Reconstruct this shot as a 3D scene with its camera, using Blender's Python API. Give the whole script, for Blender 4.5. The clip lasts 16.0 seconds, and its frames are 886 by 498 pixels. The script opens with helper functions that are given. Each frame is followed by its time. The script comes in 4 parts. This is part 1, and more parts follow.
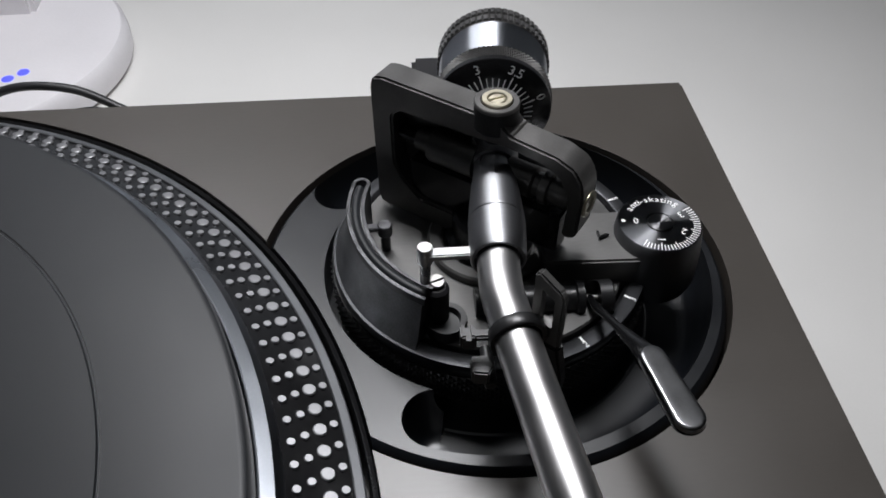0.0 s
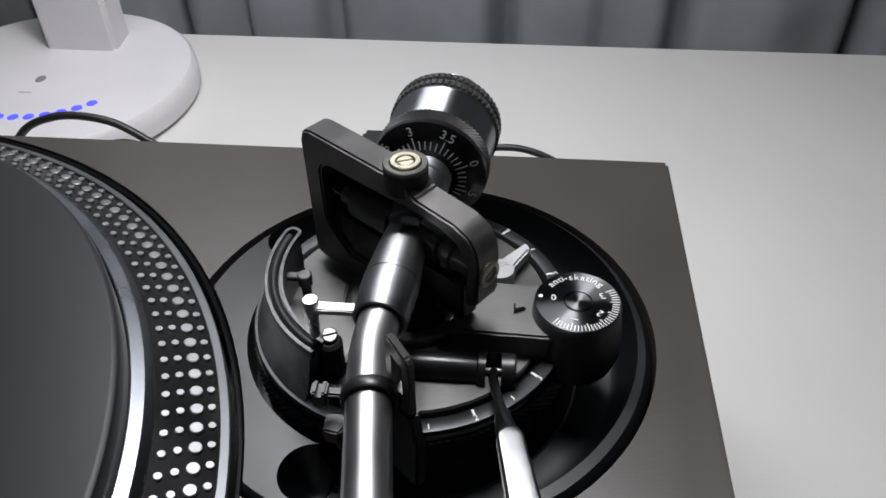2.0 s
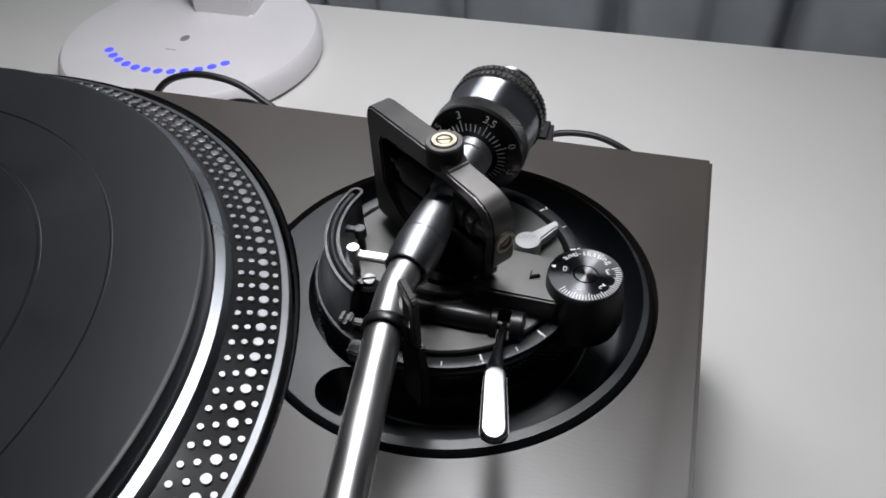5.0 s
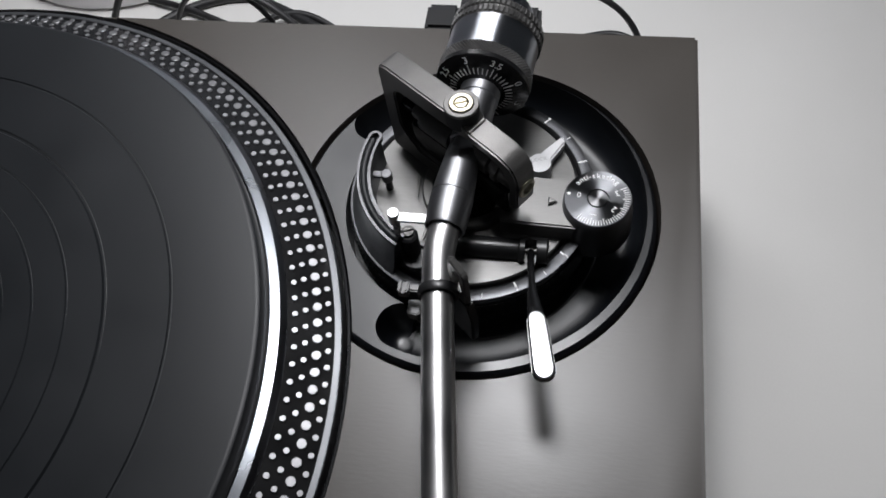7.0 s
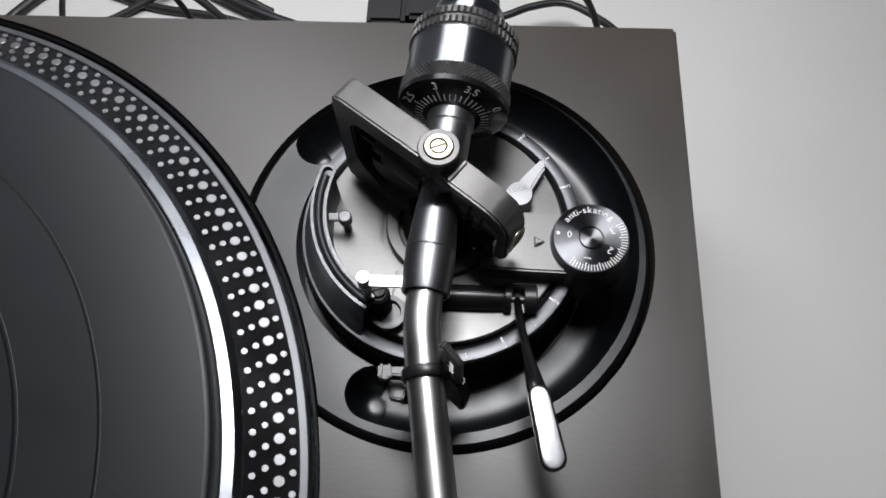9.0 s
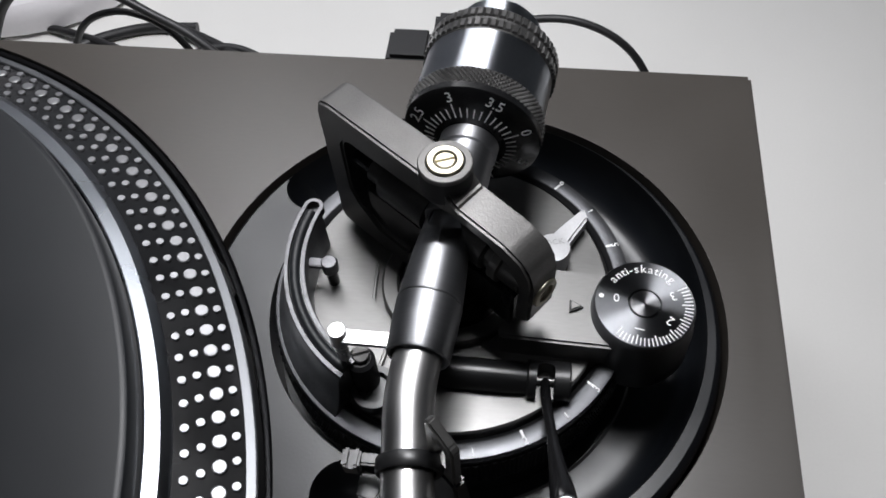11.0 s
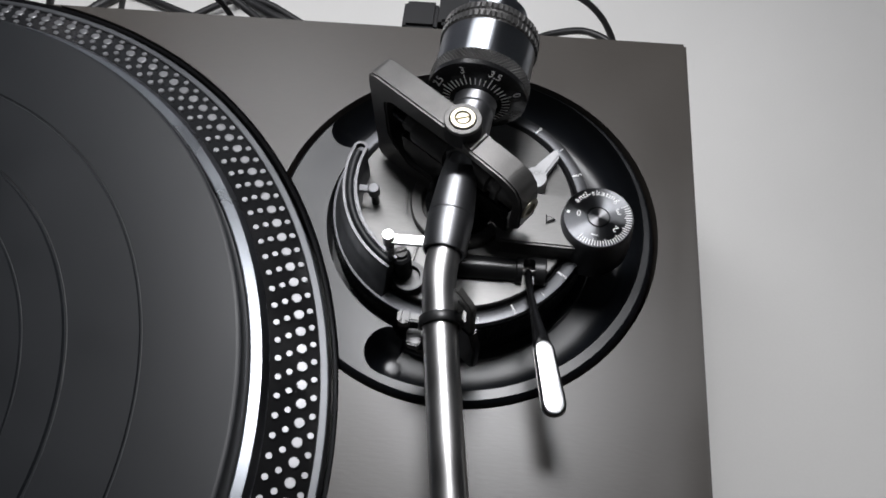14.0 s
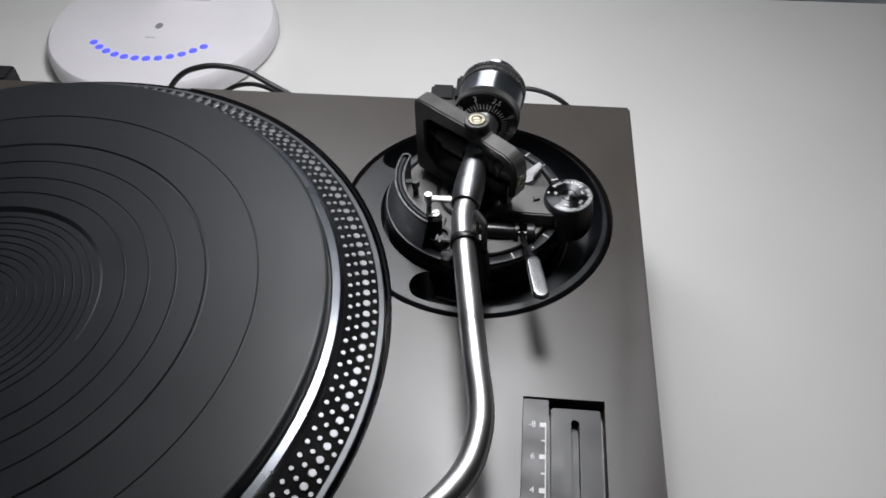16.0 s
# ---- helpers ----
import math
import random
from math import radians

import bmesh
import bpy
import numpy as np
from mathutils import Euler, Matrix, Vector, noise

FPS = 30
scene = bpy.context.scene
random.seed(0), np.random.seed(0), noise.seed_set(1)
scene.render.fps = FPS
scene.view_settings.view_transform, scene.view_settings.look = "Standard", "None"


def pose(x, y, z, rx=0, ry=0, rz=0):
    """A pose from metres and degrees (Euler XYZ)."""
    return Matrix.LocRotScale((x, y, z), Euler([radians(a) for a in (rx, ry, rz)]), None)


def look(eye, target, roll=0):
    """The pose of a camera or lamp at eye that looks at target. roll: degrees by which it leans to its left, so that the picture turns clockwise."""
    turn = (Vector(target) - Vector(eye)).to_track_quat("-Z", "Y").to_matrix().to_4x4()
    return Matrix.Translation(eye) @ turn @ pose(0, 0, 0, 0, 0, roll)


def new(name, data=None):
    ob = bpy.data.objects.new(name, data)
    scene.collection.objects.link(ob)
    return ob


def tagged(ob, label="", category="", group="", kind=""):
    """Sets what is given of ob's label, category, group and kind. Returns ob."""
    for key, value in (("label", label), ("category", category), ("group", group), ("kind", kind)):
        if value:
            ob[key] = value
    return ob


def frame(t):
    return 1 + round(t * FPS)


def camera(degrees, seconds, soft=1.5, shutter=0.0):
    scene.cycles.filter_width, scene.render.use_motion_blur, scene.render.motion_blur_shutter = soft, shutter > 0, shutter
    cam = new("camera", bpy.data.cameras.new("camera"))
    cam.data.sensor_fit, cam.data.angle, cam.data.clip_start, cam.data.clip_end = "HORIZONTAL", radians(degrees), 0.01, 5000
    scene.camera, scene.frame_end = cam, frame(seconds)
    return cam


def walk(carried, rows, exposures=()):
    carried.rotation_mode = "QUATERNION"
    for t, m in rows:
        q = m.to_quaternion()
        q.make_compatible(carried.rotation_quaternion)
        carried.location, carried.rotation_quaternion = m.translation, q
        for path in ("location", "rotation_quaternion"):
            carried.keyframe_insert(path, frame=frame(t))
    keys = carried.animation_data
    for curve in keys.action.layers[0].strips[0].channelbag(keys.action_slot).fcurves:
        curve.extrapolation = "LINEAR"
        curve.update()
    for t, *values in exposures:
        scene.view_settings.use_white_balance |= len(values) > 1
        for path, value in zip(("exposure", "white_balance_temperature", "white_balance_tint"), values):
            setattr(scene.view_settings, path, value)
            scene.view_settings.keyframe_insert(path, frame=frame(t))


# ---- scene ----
cam = camera(57.12, 16.0, soft=1.7)
PATH = [
    (0.0, (-0.1015, -0.2370, 0.1606), (-0.0859, -0.0257, -0.0517), -0.07),
    (0.5, (-0.0918, -0.2486, 0.1616), (-0.0799, -0.0257, -0.0388), 1.03),
    (1.0, (-0.0786, -0.2499, 0.1655), (-0.0732, -0.0225, -0.0301), 1.10),
    (1.5, (-0.0663, -0.2419, 0.1644), (-0.0710, -0.0144, -0.0311), 0.80),
    (2.0, (-0.0535, -0.2359, 0.1604), (-0.0769, -0.0103, -0.0361), -1.00),
    (2.5, (-0.0412, -0.2356, 0.1585), (-0.0816, -0.0151, -0.0409), -2.38),
    (3.0, (-0.0342, -0.2388, 0.1591), (-0.0874, -0.0199, -0.0390), -3.51),
    (3.5, (-0.0305, -0.2449, 0.1661), (-0.0916, -0.0297, -0.0338), -3.27),
    (5.8, (-0.0232, -0.2611, 0.1935), (-0.0924, -0.0539, -0.0120), -3.81),
    (6.0, (-0.0270, -0.2571, 0.1991), (-0.0951, -0.0546, -0.0115), -5.83),
    (6.5, (-0.0331, -0.2439, 0.2232), (-0.0939, -0.0772, -0.0186), -10.45),
    (7.0, (-0.0443, -0.2364, 0.2385), (-0.0888, -0.0912, -0.0202), -10.48),
    (7.5, (-0.0772, -0.2322, 0.2589), (-0.1050, -0.1153, -0.0159), -8.86),
    (8.0, (-0.0950, -0.2280, 0.2633), (-0.1148, -0.1086, -0.0112), -6.60),
    (8.5, (-0.0756, -0.2055, 0.2462), (-0.0871, -0.0816, -0.0267), -3.42),
    (9.0, (-0.0697, -0.1883, 0.2261), (-0.0789, -0.0655, -0.0474), -2.23),
    (9.5, (-0.0691, -0.1788, 0.2315), (-0.0796, -0.0575, -0.0427), -2.70),
    (9.7, (-0.0736, -0.1789, 0.2307), (-0.0854, -0.0577, -0.0435), -3.29),
    (11.8, (-0.0564, -0.1841, 0.1461), (-0.0948, 0.0065, -0.0824), -2.80),
    (12.0, (-0.0593, -0.1876, 0.1472), (-0.0977, 0.0060, -0.0786), -2.31),
    (12.5, (-0.0545, -0.2020, 0.1513), (-0.0936, -0.0037, -0.0704), -2.64),
    (13.0, (-0.0641, -0.2142, 0.1724), (-0.0950, -0.0227, -0.0565), -1.76),
    (13.5, (-0.0665, -0.2153, 0.2046), (-0.0870, -0.0615, -0.0522), -1.66),
    (14.0, (-0.0680, -0.2199, 0.2332), (-0.0846, -0.0790, -0.0311), -1.43),
    (14.5, (-0.0704, -0.2225, 0.2317), (-0.0844, -0.0847, -0.0344), -0.92),
    (15.0, (-0.0722, -0.2528, 0.2376), (-0.0847, -0.1097, -0.0258), -0.26),
    (15.5, (-0.0687, -0.3024, 0.2573), (-0.0845, -0.1356, 0.0085), -0.59),
    (16.0, (-0.0639, -0.3560, 0.2741), (-0.0855, -0.1562, 0.0513), -1.27),
]
walk(cam, [(t, look(eye, target, roll)) for t, eye, target, roll in PATH],
     exposures=[(0.0, 0.07), (0.5, 0.15), (1.0, 0.12), (2.0, 0.05), (3.0, -0.01), (5.8, -0.02), (7.0, -0.08), (7.5, 0.12), (8.0, 0.41), (8.5, 0.04), (9.0, -0.05), (12.0, 0.12), (12.6, 0.12), (13.5, -0.1), (14.5, -0.08), (15.5, 0.06), (16.0, 0.08)])

# ---- light ----
LAMP = Vector((-0.075, 0.00, 0.40))


def area(name, place, target, sx, sy, watts, colour):
    data = bpy.data.lights.new(name, "AREA")
    data.shape, data.size, data.size_y, data.energy, data.color = "RECTANGLE", sx, sy, watts, colour
    ob = new(name, data)
    ob.matrix_world = look(place, target)
    return ob


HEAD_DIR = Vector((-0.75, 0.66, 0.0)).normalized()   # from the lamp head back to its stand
area("desk_lamp_light", LAMP, LAMP + Vector((-0.02, -0.03, -0.40)), 0.12, 0.09, 1.65, (0.962, 0.966, 1.0))
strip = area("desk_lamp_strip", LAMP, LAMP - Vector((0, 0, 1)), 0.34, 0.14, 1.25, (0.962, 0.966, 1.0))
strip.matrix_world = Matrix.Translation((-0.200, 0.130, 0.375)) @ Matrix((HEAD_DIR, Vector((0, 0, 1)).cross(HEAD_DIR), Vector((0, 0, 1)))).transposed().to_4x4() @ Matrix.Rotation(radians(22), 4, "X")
# added overhead fill for the room's dim ambience, no fitting belongs to it
area("ceiling_light", (-0.5, -0.7, 1.66), (-0.5, -0.7, 0.0), 0.9, 0.9, 0.9, (0.93, 0.96, 1.0))
world = bpy.data.worlds.new("world")
scene.world = world
world.use_nodes = True
world.node_tree.nodes["Background"].inputs[0].default_value = (0.5, 0.52, 0.56, 1)
world.node_tree.nodes["Background"].inputs[1].default_value = 0.01
scene.view_settings.exposure = 0.0


# ---- materials ----
def material(name, colour, rough=0.5, metal=0.0, vary=0.15, scale=120.0, bump=0.1, bump_scale=900.0, stretch=(1, 1, 1),
             rough_vary=0.1, spec=0.5, coat=0.0, aniso=0.0, turned="Z", sheen=0.0, per_piece=0.0, depth=0.0004):
    m = bpy.data.materials.new(name)
    m.use_nodes = True
    nt = m.node_tree
    n, l = nt.nodes, nt.links
    b = n["Principled BSDF"]
    b.inputs["Metallic"].default_value = metal
    b.inputs["Specular IOR Level"].default_value = spec
    b.inputs["Coat Weight"].default_value = coat
    b.inputs["Coat Roughness"].default_value = 0.12
    b.inputs["Sheen Weight"].default_value = sheen
    b.inputs["Sheen Roughness"].default_value = 0.35
    co = n.new("ShaderNodeTexCoord")
    mp = n.new("ShaderNodeMapping")
    mp.inputs["Scale"].default_value = stretch
    l.new(co.outputs["Object"], mp.inputs["Vector"])
    big = n.new("ShaderNodeTexNoise")
    big.inputs["Scale"].default_value = scale
    big.inputs["Detail"].default_value = 5
    fine = n.new("ShaderNodeTexNoise")
    fine.inputs["Scale"].default_value = bump_scale
    fine.inputs["Detail"].default_value = 3
    l.new(co.outputs["Object"], big.inputs["Vector"])
    l.new(mp.outputs["Vector"], fine.inputs["Vector"])
    ramp = n.new("ShaderNodeMapRange")
    ramp.inputs["From Min"].default_value, ramp.inputs["From Max"].default_value = 0.3, 0.7
    ramp.inputs["To Min"].default_value, ramp.inputs["To Max"].default_value = 1 - vary, 1 + vary
    l.new(big.outputs["Fac"], ramp.inputs["Value"])
    grain = n.new("ShaderNodeMapRange")
    grain.inputs["From Min"].default_value, grain.inputs["From Max"].default_value = 0.3, 0.7
    grain.inputs["To Min"].default_value, grain.inputs["To Max"].default_value = 1 - vary * 0.5, 1 + vary * 0.5
    l.new(fine.outputs["Fac"], grain.inputs["Value"])
    mul = n.new("ShaderNodeMath")
    mul.operation = "MULTIPLY"
    l.new(ramp.outputs[0], mul.inputs[0])
    l.new(grain.outputs[0], mul.inputs[1])
    last = mul
    if per_piece:
        info = n.new("ShaderNodeObjectInfo")
        pr = n.new("ShaderNodeMapRange")
        pr.inputs["To Min"].default_value, pr.inputs["To Max"].default_value = 1 - per_piece, 1 + per_piece
        l.new(info.outputs["Random"], pr.inputs["Value"])
        mul2 = n.new("ShaderNodeMath")
        mul2.operation = "MULTIPLY"
        l.new(mul.outputs[0], mul2.inputs[0])
        l.new(pr.outputs[0], mul2.inputs[1])
        last = mul2
    hue = n.new("ShaderNodeVectorMath")
    hue.operation = "SCALE"
    hue.inputs[0].default_value = colour
    l.new(last.outputs[0], hue.inputs["Scale"])
    l.new(hue.outputs[0], b.inputs["Base Color"])
    rr = n.new("ShaderNodeMapRange")
    rr.inputs["From Min"].default_value, rr.inputs["From Max"].default_value = 0.3, 0.7
    rr.inputs["To Min"].default_value, rr.inputs["To Max"].default_value = max(0.02, rough - rough_vary), min(1, rough + rough_vary)
    l.new(big.outputs["Fac"], rr.inputs["Value"])
    l.new(rr.outputs[0], b.inputs["Roughness"])
    if bump:
        bp = n.new("ShaderNodeBump")
        bp.inputs["Strength"].default_value = bump
        bp.inputs["Distance"].default_value = depth
        l.new(fine.outputs["Fac"], bp.inputs["Height"])
        l.new(bp.outputs[0], b.inputs["Normal"])
    if aniso:
        tg = n.new("ShaderNodeTangent")
        tg.direction_type, tg.axis = "RADIAL", turned
        l.new(tg.outputs[0], b.inputs["Tangent"])
        b.inputs["Anisotropic"].default_value = aniso
        b.inputs["Anisotropic Rotation"].default_value = 0.25
    return m


def glow(name, colour, strength):
    m = bpy.data.materials.new(name)
    m.use_nodes = True
    b = m.node_tree.nodes["Principled BSDF"]
    b.inputs["Base Color"].default_value = (*colour, 1)
    b.inputs["Emission Color"].default_value = (*colour, 1)
    b.inputs["Emission Strength"].default_value = strength
    return m


PLINTH = material("satin_black_metal", (0.042, 0.0365, 0.0315), 0.385, 0.0, 0.06, 25, 0.06, 1100, (0.25, 1, 1), 0.03, 0.65)
GLOSS = material("gloss_black_plastic", (0.006, 0.006, 0.0065), 0.24, 0.0, 0.15, 60, 0.03, 900, rough_vary=0.05)
SATIN = material("satin_black_plastic", (0.010, 0.010, 0.0105), 0.34, 0.0, 0.15, 80, 0.06, 1500, rough_vary=0.06)
TROUGH = material("satin_black_lacquer", (0.0046, 0.0054, 0.0070), 0.33, 0.0, 0.12, 60, 0.05, 1500, rough_vary=0.05, spec=0.5)
CAST = material("black_cast_metal", (0.112, 0.109, 0.106), 0.39, 0.75, 0.16, 120, 0.45, 2600, rough_vary=0.05, depth=0.0001)
PLATE = material("dark_anodised_plate", (0.125, 0.123, 0.120), 0.42, 0.7, 0.10, 60, 0.06, 1800, (0.2, 1, 1), 0.06, depth=0.0001)
RUBBER = material("dark_rubber", (0.0046, 0.0058, 0.0076), 0.48, 0.0, 0.08, 30, 0.12, 2500, rough_vary=0.05, spec=0.42, sheen=0.20, depth=0.0001)
CORD = material("black_cord", (0.015, 0.015, 0.016), 0.45, 0.0, 0.2, 60, 0.05, 800)
CHROME = material("polished_chrome", (0.50, 0.52, 0.56), 0.32, 1.0, 0.05, 60, 0.0, 900, rough_vary=0.02, aniso=1.0, turned="Y")
TUBE = material("polished_steel_tube", (0.52, 0.515, 0.51), 0.34, 1.0, 0.05, 60, 0.04, 1500, (1, 0.04, 1), 0.04, depth=0.0001)
STEEL = material("satin_steel", (0.38, 0.385, 0.40), 0.46, 1.0, 0.08, 70, 0.08, 2400, (0.08, 1, 0.08), 0.04, aniso=0.6, turned="Y", depth=0.0001)
TRIM = material("bright_worn_edge", (0.095, 0.095, 0.099), 0.36, 1.0, 0.3, 400, 0.05, 1500, rough_vary=0.05)
RIM = material("polished_rim_metal", (0.23, 0.242, 0.262), 0.30, 1.0, 0.06, 40, 0.05, 1800, rough_vary=0.05, depth=0.0001)
LIP = material("satin_lip_metal", (0.19, 0.195, 0.204), 0.46, 1.0, 0.06, 40, 0.05, 1800, rough_vary=0.05, depth=0.0001)
ALU = material("turned_aluminium", (0.27, 0.27, 0.278), 0.50, 1.0, 0.08, 90, 0.15, 2600, rough_vary=0.06, per_piece=0.12, depth=0.0001)
DIAL = material("spun_black_metal", (0.105, 0.107, 0.113), 0.31, 1.0, 0.08, 60, 0.0, 900, rough_vary=0.03, aniso=1.0)
SPUN = material("spun_grey_metal", (0.12, 0.12, 0.124), 0.32, 1.0, 0.08, 60, 0.0, 900, rough_vary=0.03, aniso=1.0)
BRASS = material("pale_brass", (0.56, 0.52, 0.41), 0.36, 1.0, 0.1, 200, 0.05, 1800, rough_vary=0.05)
SILVER = material("bright_silver", (0.70, 0.70, 0.70), 0.30, 1.0, 0.06, 90, 0.0, 1500, rough_vary=0.05)
PADDLE = material("polished_paddle", (0.23, 0.232, 0.238), 0.23, 1.0, 0.08, 140, 0.02, 1200, rough_vary=0.02)
FROST = material("frosted_grey_plastic", (0.46, 0.46, 0.47), 0.42, 0.15, 0.08, 90, 0.06, 1500, rough_vary=0.05)
HEIGHT = material("grey_anodised_ring", (0.052, 0.053, 0.056), 0.33, 0.9, 0.14, 90, 0.20, 2600, rough_vary=0.05, depth=0.0001)
GUARD = material("worn_grey_metal", (0.24, 0.244, 0.252), 0.36, 0.95, 0.22, 160, 0.15, 2000, rough_vary=0.06, depth=0.0001)
KNURL = material("dark_knurled_metal", (0.120, 0.118, 0.116), 0.36, 0.8, 0.2, 200, 0.1, 2600, rough_vary=0.06, depth=0.0001)
MATT = material("matt_black_plastic", (0.008, 0.008, 0.009), 0.55, 0.0, 0.15, 80, 0.08, 1200, rough_vary=0.05, spec=0.35)
DULL = material("dull_screw_metal", (0.24, 0.235, 0.23), 0.35, 1.0, 0.15, 300, 0.08, 1800, rough_vary=0.06)
INK = material("white_print", (0.80, 0.80, 0.80), 0.55, 0.0, 0.06, 200, 0.0)
GREYINK = material("grey_print", (0.30, 0.30, 0.30), 0.55, 0.0, 0.06, 200, 0.0)
BRUSHED = material("brushed_dark_strip", (0.017, 0.017, 0.0175), 0.42, 0.1, 0.10, 60, 0.10, 900, (1, 0.05, 1), 0.08, depth=0.0002)
WHITE_TABLE = material("white_laminate", (0.70, 0.69, 0.67), 0.42, 0.0, 0.02, 12, 0.05, 900, rough_vary=0.05)
WHITE_PLASTIC = material("white_lamp_plastic", (0.74, 0.72, 0.74), 0.38, 0.0, 0.03, 20, 0.03, 600, rough_vary=0.04)
GREYMARK = material("grey_mark", (0.25, 0.25, 0.26), 0.5)
CLOTH = material("grey_curtain_cloth", (0.38, 0.405, 0.435), 0.9, 0.0, 0.12, 18, 0.5, 1400, rough_vary=0.05, spec=0.2, depth=0.001)
WALL = material("grey_wall_paint", (0.38, 0.38, 0.39), 0.9, 0.0, 0.05, 3, 0.1, 200)
FLOOR = material("grey_floor", (0.20, 0.18, 0.16), 0.6, 0.0, 0.15, 4, 0.1, 200)
BLUE = glow("blue_led", (0.06, 0.07, 1.0), 1.2)


# ---- mesh helpers ----
def part(name, bm, mat, parent=None, label="", smooth=35.0):
    """One mesh object from a bmesh, under its thing or part."""
    bmesh.ops.recalc_face_normals(bm, faces=bm.faces)
    me = bpy.data.meshes.new(name)
    bm.to_mesh(me)
    bm.free()
    me.materials.append(mat)
    if smooth:
        me.polygons.foreach_set("use_smooth", [True] * len(me.polygons))
        me.set_sharp_from_angle(angle=radians(smooth))
    ob = new(name, me)
    if parent:
        ob.parent = parent
        if parent.type == "EMPTY":
            ob.matrix_parent_inverse = Matrix.Translation(parent.location).inverted()
    if label:
        ob["label"] = label
    return ob


def thing(name, place, label, category, kind="", group=""):
    ob = new(name)
    ob.location = place
    return tagged(ob, label, category, group, kind)


def lathe(profile, segs=64, m=Matrix(), a0=0.0, a1=360.0, bm=None):
    """Turns (radius, z) pairs round z; an open turn is closed with end faces."""
    bm = bm or bmesh.new()
    whole = abs(a1 - a0) >= 359.9
    k = segs if whole else segs + 1
    rings = []
    for i in range(k):
        a = radians(a0 + (a1 - a0) * i / segs)
        ring = []
        for r, z in profile:
            ring.append(bm.verts.new(m @ Vector((r * math.cos(a), r * math.sin(a), z))))
        rings.append(ring)
    for i in range(segs):
        p, q = rings[i], rings[(i + 1) % k]
        for j in range(len(profile) - 1):
            if profile[j][0] < 1e-7 and profile[j + 1][0] < 1e-7:
                continue
            bm.faces.new((p[j], q[j], q[j + 1], p[j + 1]))
    if not whole:
        bm.faces.new(rings[0])
        bm.faces.new(list(reversed(rings[-1])))
    bmesh.ops.remove_doubles(bm, verts=bm.verts, dist=1e-7)
    return bm


def rod(r, z0, z1, segs=32, m=Matrix(), edge=0.0003, bm=None):
    e = min(edge, r * 0.4, abs(z1 - z0) * 0.4)
    return lathe([(0, z0), (r - e, z0), (r, z0 + e), (r, z1 - e), (r - e, z1), (0, z1)], segs, m, bm=bm)


def prism(outline, z0, z1, m=Matrix(), bevel=0.0, bm=None, segs=2):
    """Extrudes an outline of (x, y) pairs from z0 to z1."""
    own = bmesh.new()
    low = [own.verts.new((x, y, z0)) for x, y in outline]
    top = [own.verts.new((x, y, z1)) for x, y in outline]
    own.faces.new(list(reversed(low)))
    own.faces.new(top)
    n = len(outline)
    for i in range(n):
        own.faces.new((low[i], low[(i + 1) % n], top[(i + 1) % n], top[i]))
    bmesh.ops.recalc_face_normals(own, faces=own.faces)
    if bevel:
        bmesh.ops.bevel(own, geom=list(own.edges), offset=bevel, segments=segs, affect="EDGES", clamp_overlap=True)
    own.transform(m)
    if bm is None:
        return own
    me = bpy.data.meshes.new("join")
    own.to_mesh(me)
    own.free()
    bm.from_mesh(me)
    bpy.data.meshes.remove(me)
    return bm


def block(x0, x1, y0, y1, z0, z1, bevel=0.0005, m=Matrix(), bm=None):
    return prism([(x0, y0), (x1, y0), (x1, y1), (x0, y1)], z0, z1, m, bevel, bm)


def smooth_path(points, steps=8):
    """Points on a Catmull-Rom curve."""
    pts = [Vector(p) for p in points]
    pts = [2 * pts[0] - pts[1]] + pts + [2 * pts[-1] - pts[-2]]
    out = []
    for i in range(1, len(pts) - 2):
        a, b, c, d = pts[i - 1:i + 3]
        for k in range(steps):
            t = k / steps
            out.append(0.5 * (2 * b + (c - a) * t + (2 * a - 5 * b + 4 * c - d) * t * t + (3 * b - a - 3 * c + d) * t ** 3))
    return out + [pts[-2]]


def sweep(path, radius, segs=16, flat=1.0, bm=None):
    """A round bar along a path; radius may be a function of the way from 0 to 1."""
    bm = bm or bmesh.new()
    rings = []
    n = len(path)
    for i, p in enumerate(path):
        d = (path[min(i + 1, n - 1)] - path[max(i - 1, 0)]).normalized()
        side = d.cross(Vector((0, 0, 1)))
        side = side.normalized() if side.length > 1e-4 else Vector((1, 0, 0))
        up = side.cross(d)
        r = radius(i / (n - 1)) if callable(radius) else radius
        rings.append([bm.verts.new(p + side * r * math.cos(2 * math.pi * k / segs) + up * r * flat * math.sin(2 * math.pi * k / segs)) for k in range(segs)])
    for a, b in zip(rings, rings[1:]):
        for k in range(segs):
            bm.faces.new((a[k], a[(k + 1) % segs], b[(k + 1) % segs], b[k]))
    bm.faces.new(list(reversed(rings[0])))
    bm.faces.new(rings[-1])
    return bm


